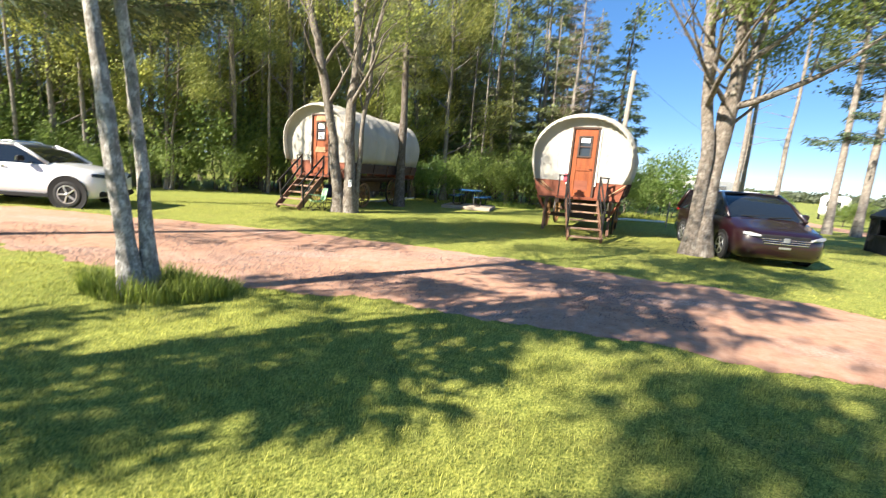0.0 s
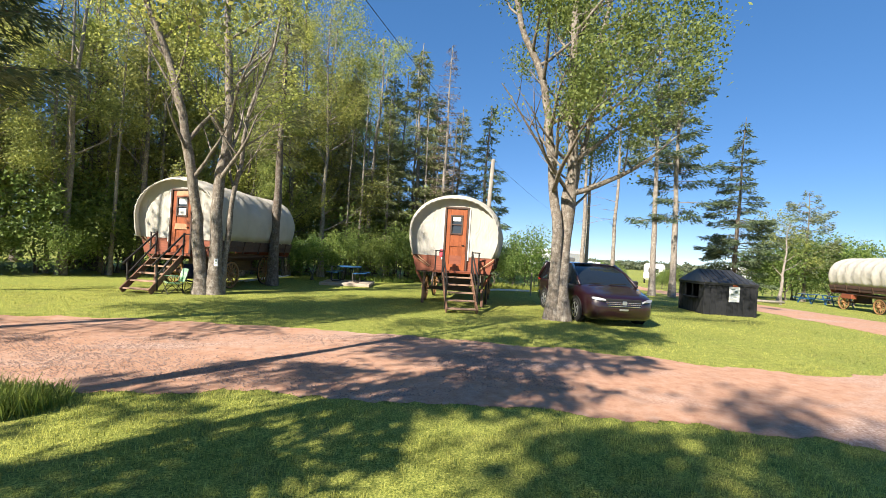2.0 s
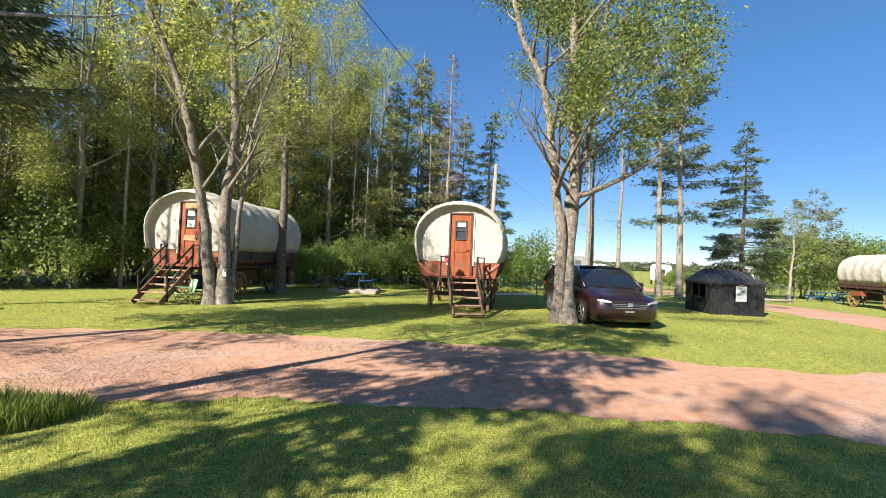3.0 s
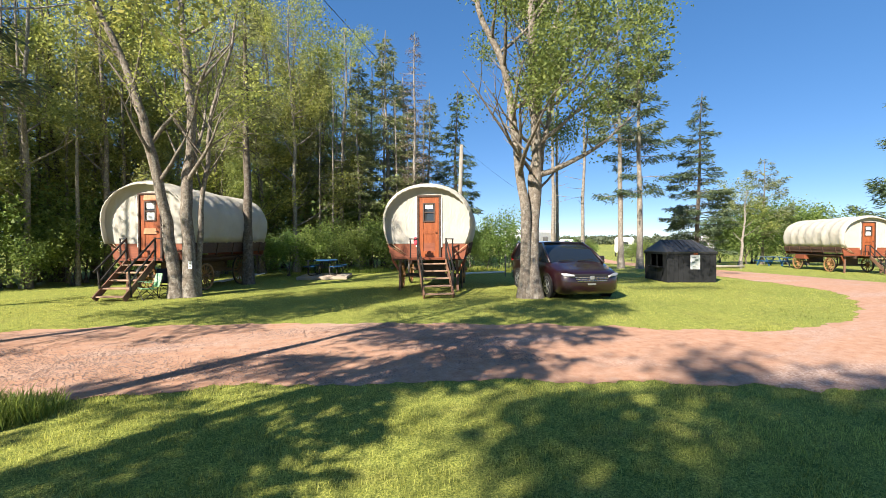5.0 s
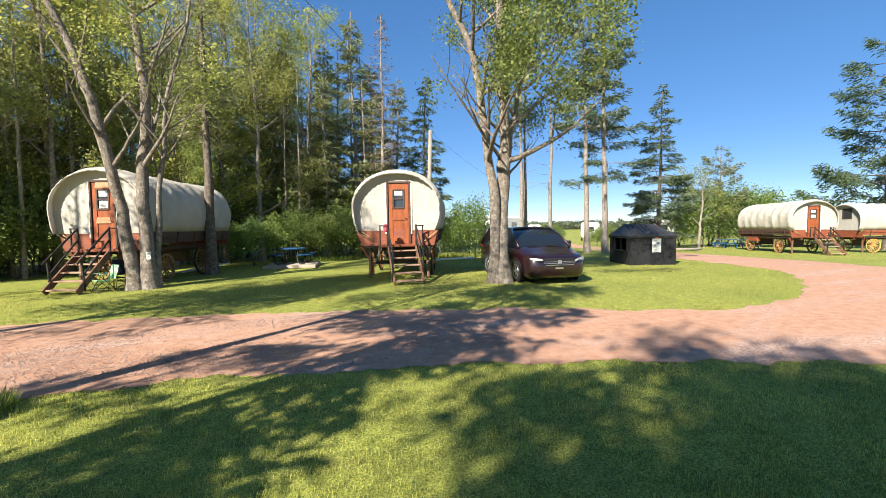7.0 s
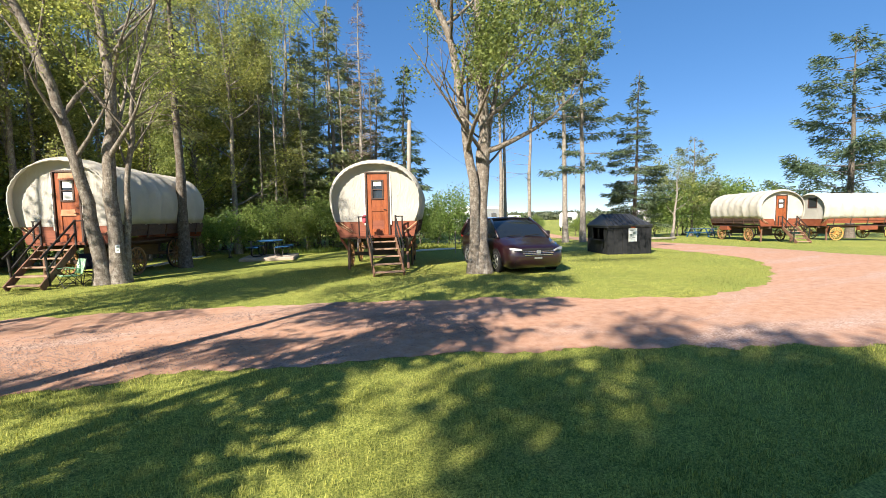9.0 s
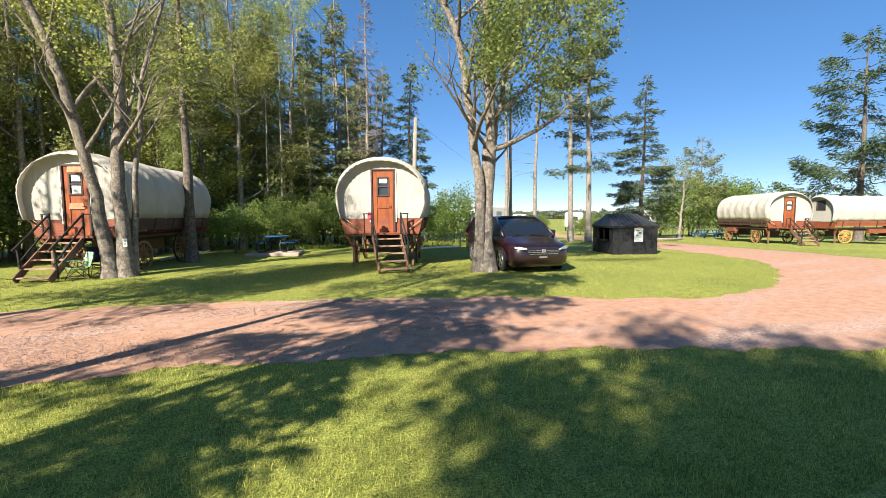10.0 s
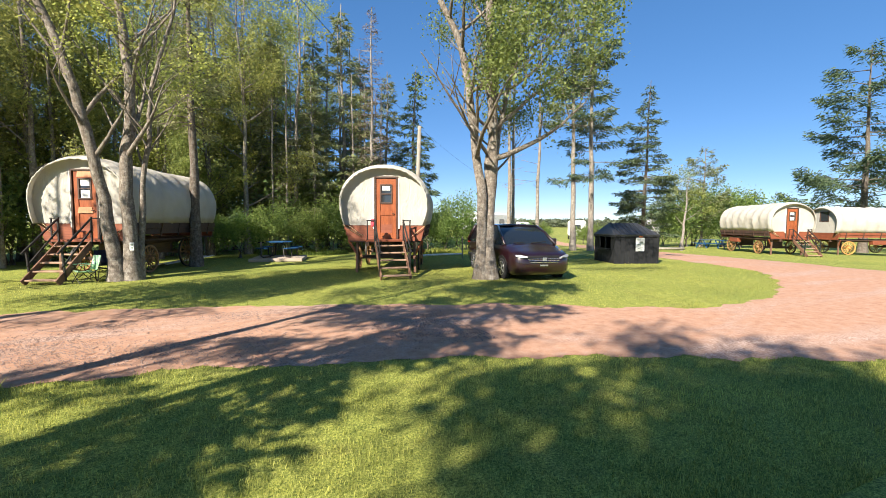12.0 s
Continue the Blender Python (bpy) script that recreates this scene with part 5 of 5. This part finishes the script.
tree_thing("pine_tree", "wind-swept thin-crowned pine leaning over shrubs", conifer(38, 9.6, 0.16, 0.24, 3.2, MAT_BARK, MAT_NEEDLE_PALE, 0.9, -0.05, 0.5, 1.4, 0.55, 0.34, 0.4, 0.12), spot(40.6, 29.0))
tree_thing("maple_tree", "young leafy tree with crooked pale stem by lane", broadleaf(39, [(0, 0, 0.9, 0.1, 6.5, 0.14)], 0.3, 10, 2.2, MAT_BARK_PALE, MAT_LEAF, 16, 0.24, 0.09), spot(36.0, 27.6))
set_down("shrub", "broad leafy bush behind the white wagons", shrub, [(38.5, 29.0, 0, 1.6), (41.5, 30.5, 90, 1.9), (44.5, 29.5, 180, 2.0), (47.5, 29.5, 250, 2.0), (37.2, 30.5, 40, 1.4), (50.0, 28.0, 10, 1.7)], "bushes")
tree_thing("pine_tree", "broad dark pine with spreading boughs behind wagons", conifer(40, 19.0, 0.36, 0.22, 6.4, MAT_BARK_DARK, MAT_NEEDLE, 0.55, 0.02, 0.68, 2.1, 0.42, 0.42, 0.35, 0.22), spot(52.0, 21.2))
set_down("shrub", "clipped green hedge shrub beside the lane", shrub, [(31.2, 35.1, 0, 0.62), (32.1, 34.7, 70, 0.66), (34.6, 33.4, 150, 0.6), (35.6, 32.8, 20, 0.55)], "hedge")

set_down("shrub", "dark scrub across the far field", shrub, row([(22, 54), (30, 52), (36, 50)], 2.3, 1.0, 0.4, 0.7) + row([(38, 62), (50, 55), (58, 46), (62, 36)], 2.6, 1.2, 0.5, 0.85) + row([(47, 40), (52, 36), (56, 30)], 2.2, 0.8, 0.7, 1.1), "far scrub")

# tall trees behind and beside the camera's way: a spruce, then unseen ones added to cast shade
tree_thing("spruce_tree", "old dark spruce with low hanging boughs over the lane", conifer(41, 15.5, 0.16, 0.28, 3.6, MAT_BARK_DARK, MAT_NEEDLE, 1.0, 0.14, 0.62, 0.8, 1.2, 0.32, 0.2, 0.06, [(27 + 19 * math.sin(2.4 * k), 4.0 + 0.2 * k, 5.0 - 0.04 * k - 0.9 * abs(math.sin(2.4 * k))) for k in range(24)] + [(68 + 26 * math.sin(1.7 * k), 4.3 + 0.42 * k, 3.4 - 0.06 * k) for k in range(12)], 2.0), spot(-9.0, 7.6))
# never in view; added so its crown darkens the lane and left lawn
tree_thing("pine_tree", "unseen tall pine added to shade the lane and lawn", conifer(42, 11.8, 0.17, 0.35, 2.4, MAT_BARK_DARK, MAT_NEEDLE_PALE, 0.9, 0.15, 0.36, 1.6, 0.32), spot(-6.5, 1.45, 30))
# two unseen maples, added with raised crowns to throw the soft shadow at right
tree_thing("maple_tree", "unseen maple with dense crown added to shade the lawn", broadleaf(43, [(0, 0, -0.4, 0.3, 13.2, 0.30), (0.2, 0, 1.9, -1.0, 12.2, 0.22), (0, 0.2, -1.2, -1.6, 11.6, 0.18)], 0.62, 12, 3.0, MAT_BARK, MAT_LEAF, 30, 0.36, 0.14, small=True), spot(-10.3, -7.6))
tree_thing("maple_tree", "unseen broad leafy maple added to widen the lawn's shade", broadleaf(44, [(0, 0, 0.3, 0.2, 12.6, 0.26), (0.2, 0, 1.6, 0.6, 11.8, 0.20)], 0.58, 12, 3.0, MAT_BARK, MAT_LEAF, 28, 0.38, 0.14, small=True), spot(-8.0, -11.5))

# stands outside the view; added to scatter leaf shade on the first wagon's front
tree_thing("maple_tree", "unseen slim maple, thin crown added to dapple a wagon", broadleaf(45, [(0, 0, 0.3, 0.1, 12.0, 0.18)], 0.40, 12, 3.0, MAT_BARK, MAT_LEAF, 7, 0.3, 0.12, patchy=0.12), spot(-15.0, 11.4))

# unseen spruce, added for the shade streaks at lower left
tree_thing("spruce_tree", "unseen young spruce added for shade streaks on the lawn", conifer(47, 6.8, 0.14, 0.40, 1.5, MAT_BARK_DARK, MAT_NEEDLE, 1.0, 0.2, 0.28, 1.3, 0.5), spot(-8.35, -0.75, 70))

# another unseen spruce; its gappy crown is added to dim the left foreground
tree_thing("spruce_tree", "unseen ragged spruce added to dapple the left lawn", conifer(48, 8.4, 0.13, 0.34, 1.8, MAT_BARK_DARK, MAT_NEEDLE, 0.9, 0.2, 0.58, 1.3, 0.5), spot(-10.1, 0.7, 20))

# ---- far distance ----
def far_woods():
    """A low uneven belt of woods near the horizon."""
    g = np.random.default_rng(8)
    n = 60000
    a = g.uniform(radians(-5), radians(75), n)
    r = g.uniform(260, 420, n)
    top = np.array([3.9 + 1.5 * noise.noise((x * 18, 0, 1)) + 1.4 * noise.noise((x * 90, 0, 2)) for x in a])
    z = g.random(n) ** 0.7 * np.maximum(top * (r / 340), 1.0)
    p = np.stack([np.cos(a) * r, np.sin(a) * r, z - 1.0], 1)
    return leaf_sheet(p.tolist(), 1, 0.6, 1.5, 9, 0.2, 1.2, True)


tagged(part("far_woods", far_woods(), MAT_FAR), "low dark belt of woods on the horizon", "woods", kind="stuff")

# ---- grass and gravel ----
tagged(part("grass", blades(170000, -6.5, 9.5, 1.6, 6.6, 0.034, 0.0026, 3, 0.6), MAT_BLADE), "short mown grass blades on the near lawn", "grass", kind="stuff")
tagged(part("grass", blades(75000, -12, 18, 5.5, 17, 0.036, 0.0045, 4), MAT_BLADE), "short mown grass blades beyond the lane", "grass", kind="stuff")


def tufts(cx, cy, rx, ry, count, tall, seed, wide=0.006):
    g = np.random.default_rng(seed)
    v, e, f = blades(count, -1, 1, -1, 1, tall, wide, seed)
    v = np.array(v).reshape(-1, 5, 3)
    base = v[:, 0:1, :2].copy()
    far = (base[:, 0] ** 2).sum(1)
    keep = g.random(len(v)) > far**0.6
    v[:, :, 2] *= (1.15 - 0.6 * np.minimum(far, 1.0))[:, None]
    v[:, :, :2] = (v[:, :, :2] - base) + base * [rx, ry] + [cx, cy]
    v = v[keep]
    n = np.arange(len(v))[:, None] * 5
    return v.reshape(-1, 3).tolist(), [], (n + [0, 1, 2, 3]).tolist() + (n + [3, 2, 4]).tolist()


tagged(part("tall_grass", tufts(-3.35, 5.6, 1.5, 0.85, 10500, 0.20, 5), MAT_BLADE_TALL), "uncut tall grass round the birch stems", "grass", kind="stuff")
tagged(part("tall_grass", tufts(2.6, 24.6, 3.8, 1.4, 6000, 0.21, 15, 0.013), MAT_BLADE_TALL), "uncut weeds along the forest edge behind a table", "grass", kind="stuff")
tagged(part("tall_grass", tufts(9.6, 22.6, 3.6, 1.6, 6000, 0.20, 16, 0.013), MAT_BLADE_TALL), "uncut grass behind the wagon near bushes", "grass", kind="stuff")


def stones(count, seed):
    """Loose gravel on the lane, each stone a squashed octahedron."""
    g = np.random.default_rng(seed)
    xy = np.stack([g.uniform(-9, 3.5, count * 3), g.uniform(5.8, 9.6, count * 3)], 1)
    w = np.array([noise.noise((x * 0.5, y * 0.9, 4.0)) for x, y in xy])
    xy = xy[(w + g.normal(0, 0.25, len(xy)) > 0.05) & on_road(xy)][:count]
    n = len(xy)
    s = g.uniform(0.005, 0.015, n)[:, None, None]
    o = np.array([(1, 0, 0), (0, 1, 0), (-1, 0, 0), (0, -1, 0), (0, 0, 0.7), (0, 0, -0.5)], float)
    v = o[None] * s * g.uniform(0.6, 1.3, (n, 6, 1))
    v[:, :, :2] += xy[:, None]
    v[:, :, 2] += 0.016
    t = np.array([(0, 1, 4), (1, 2, 4), (2, 3, 4), (3, 0, 4), (1, 0, 5), (2, 1, 5), (3, 2, 5), (0, 3, 5)])
    return v.reshape(-1, 3).tolist(), [], (np.arange(n)[:, None, None] * 6 + t).reshape(-1, 3).tolist()


tagged(part("gravel", stones(14000, 6), MAT_STONE), "loose pinkish gravel stones on the lane", "gravel", kind="stuff")
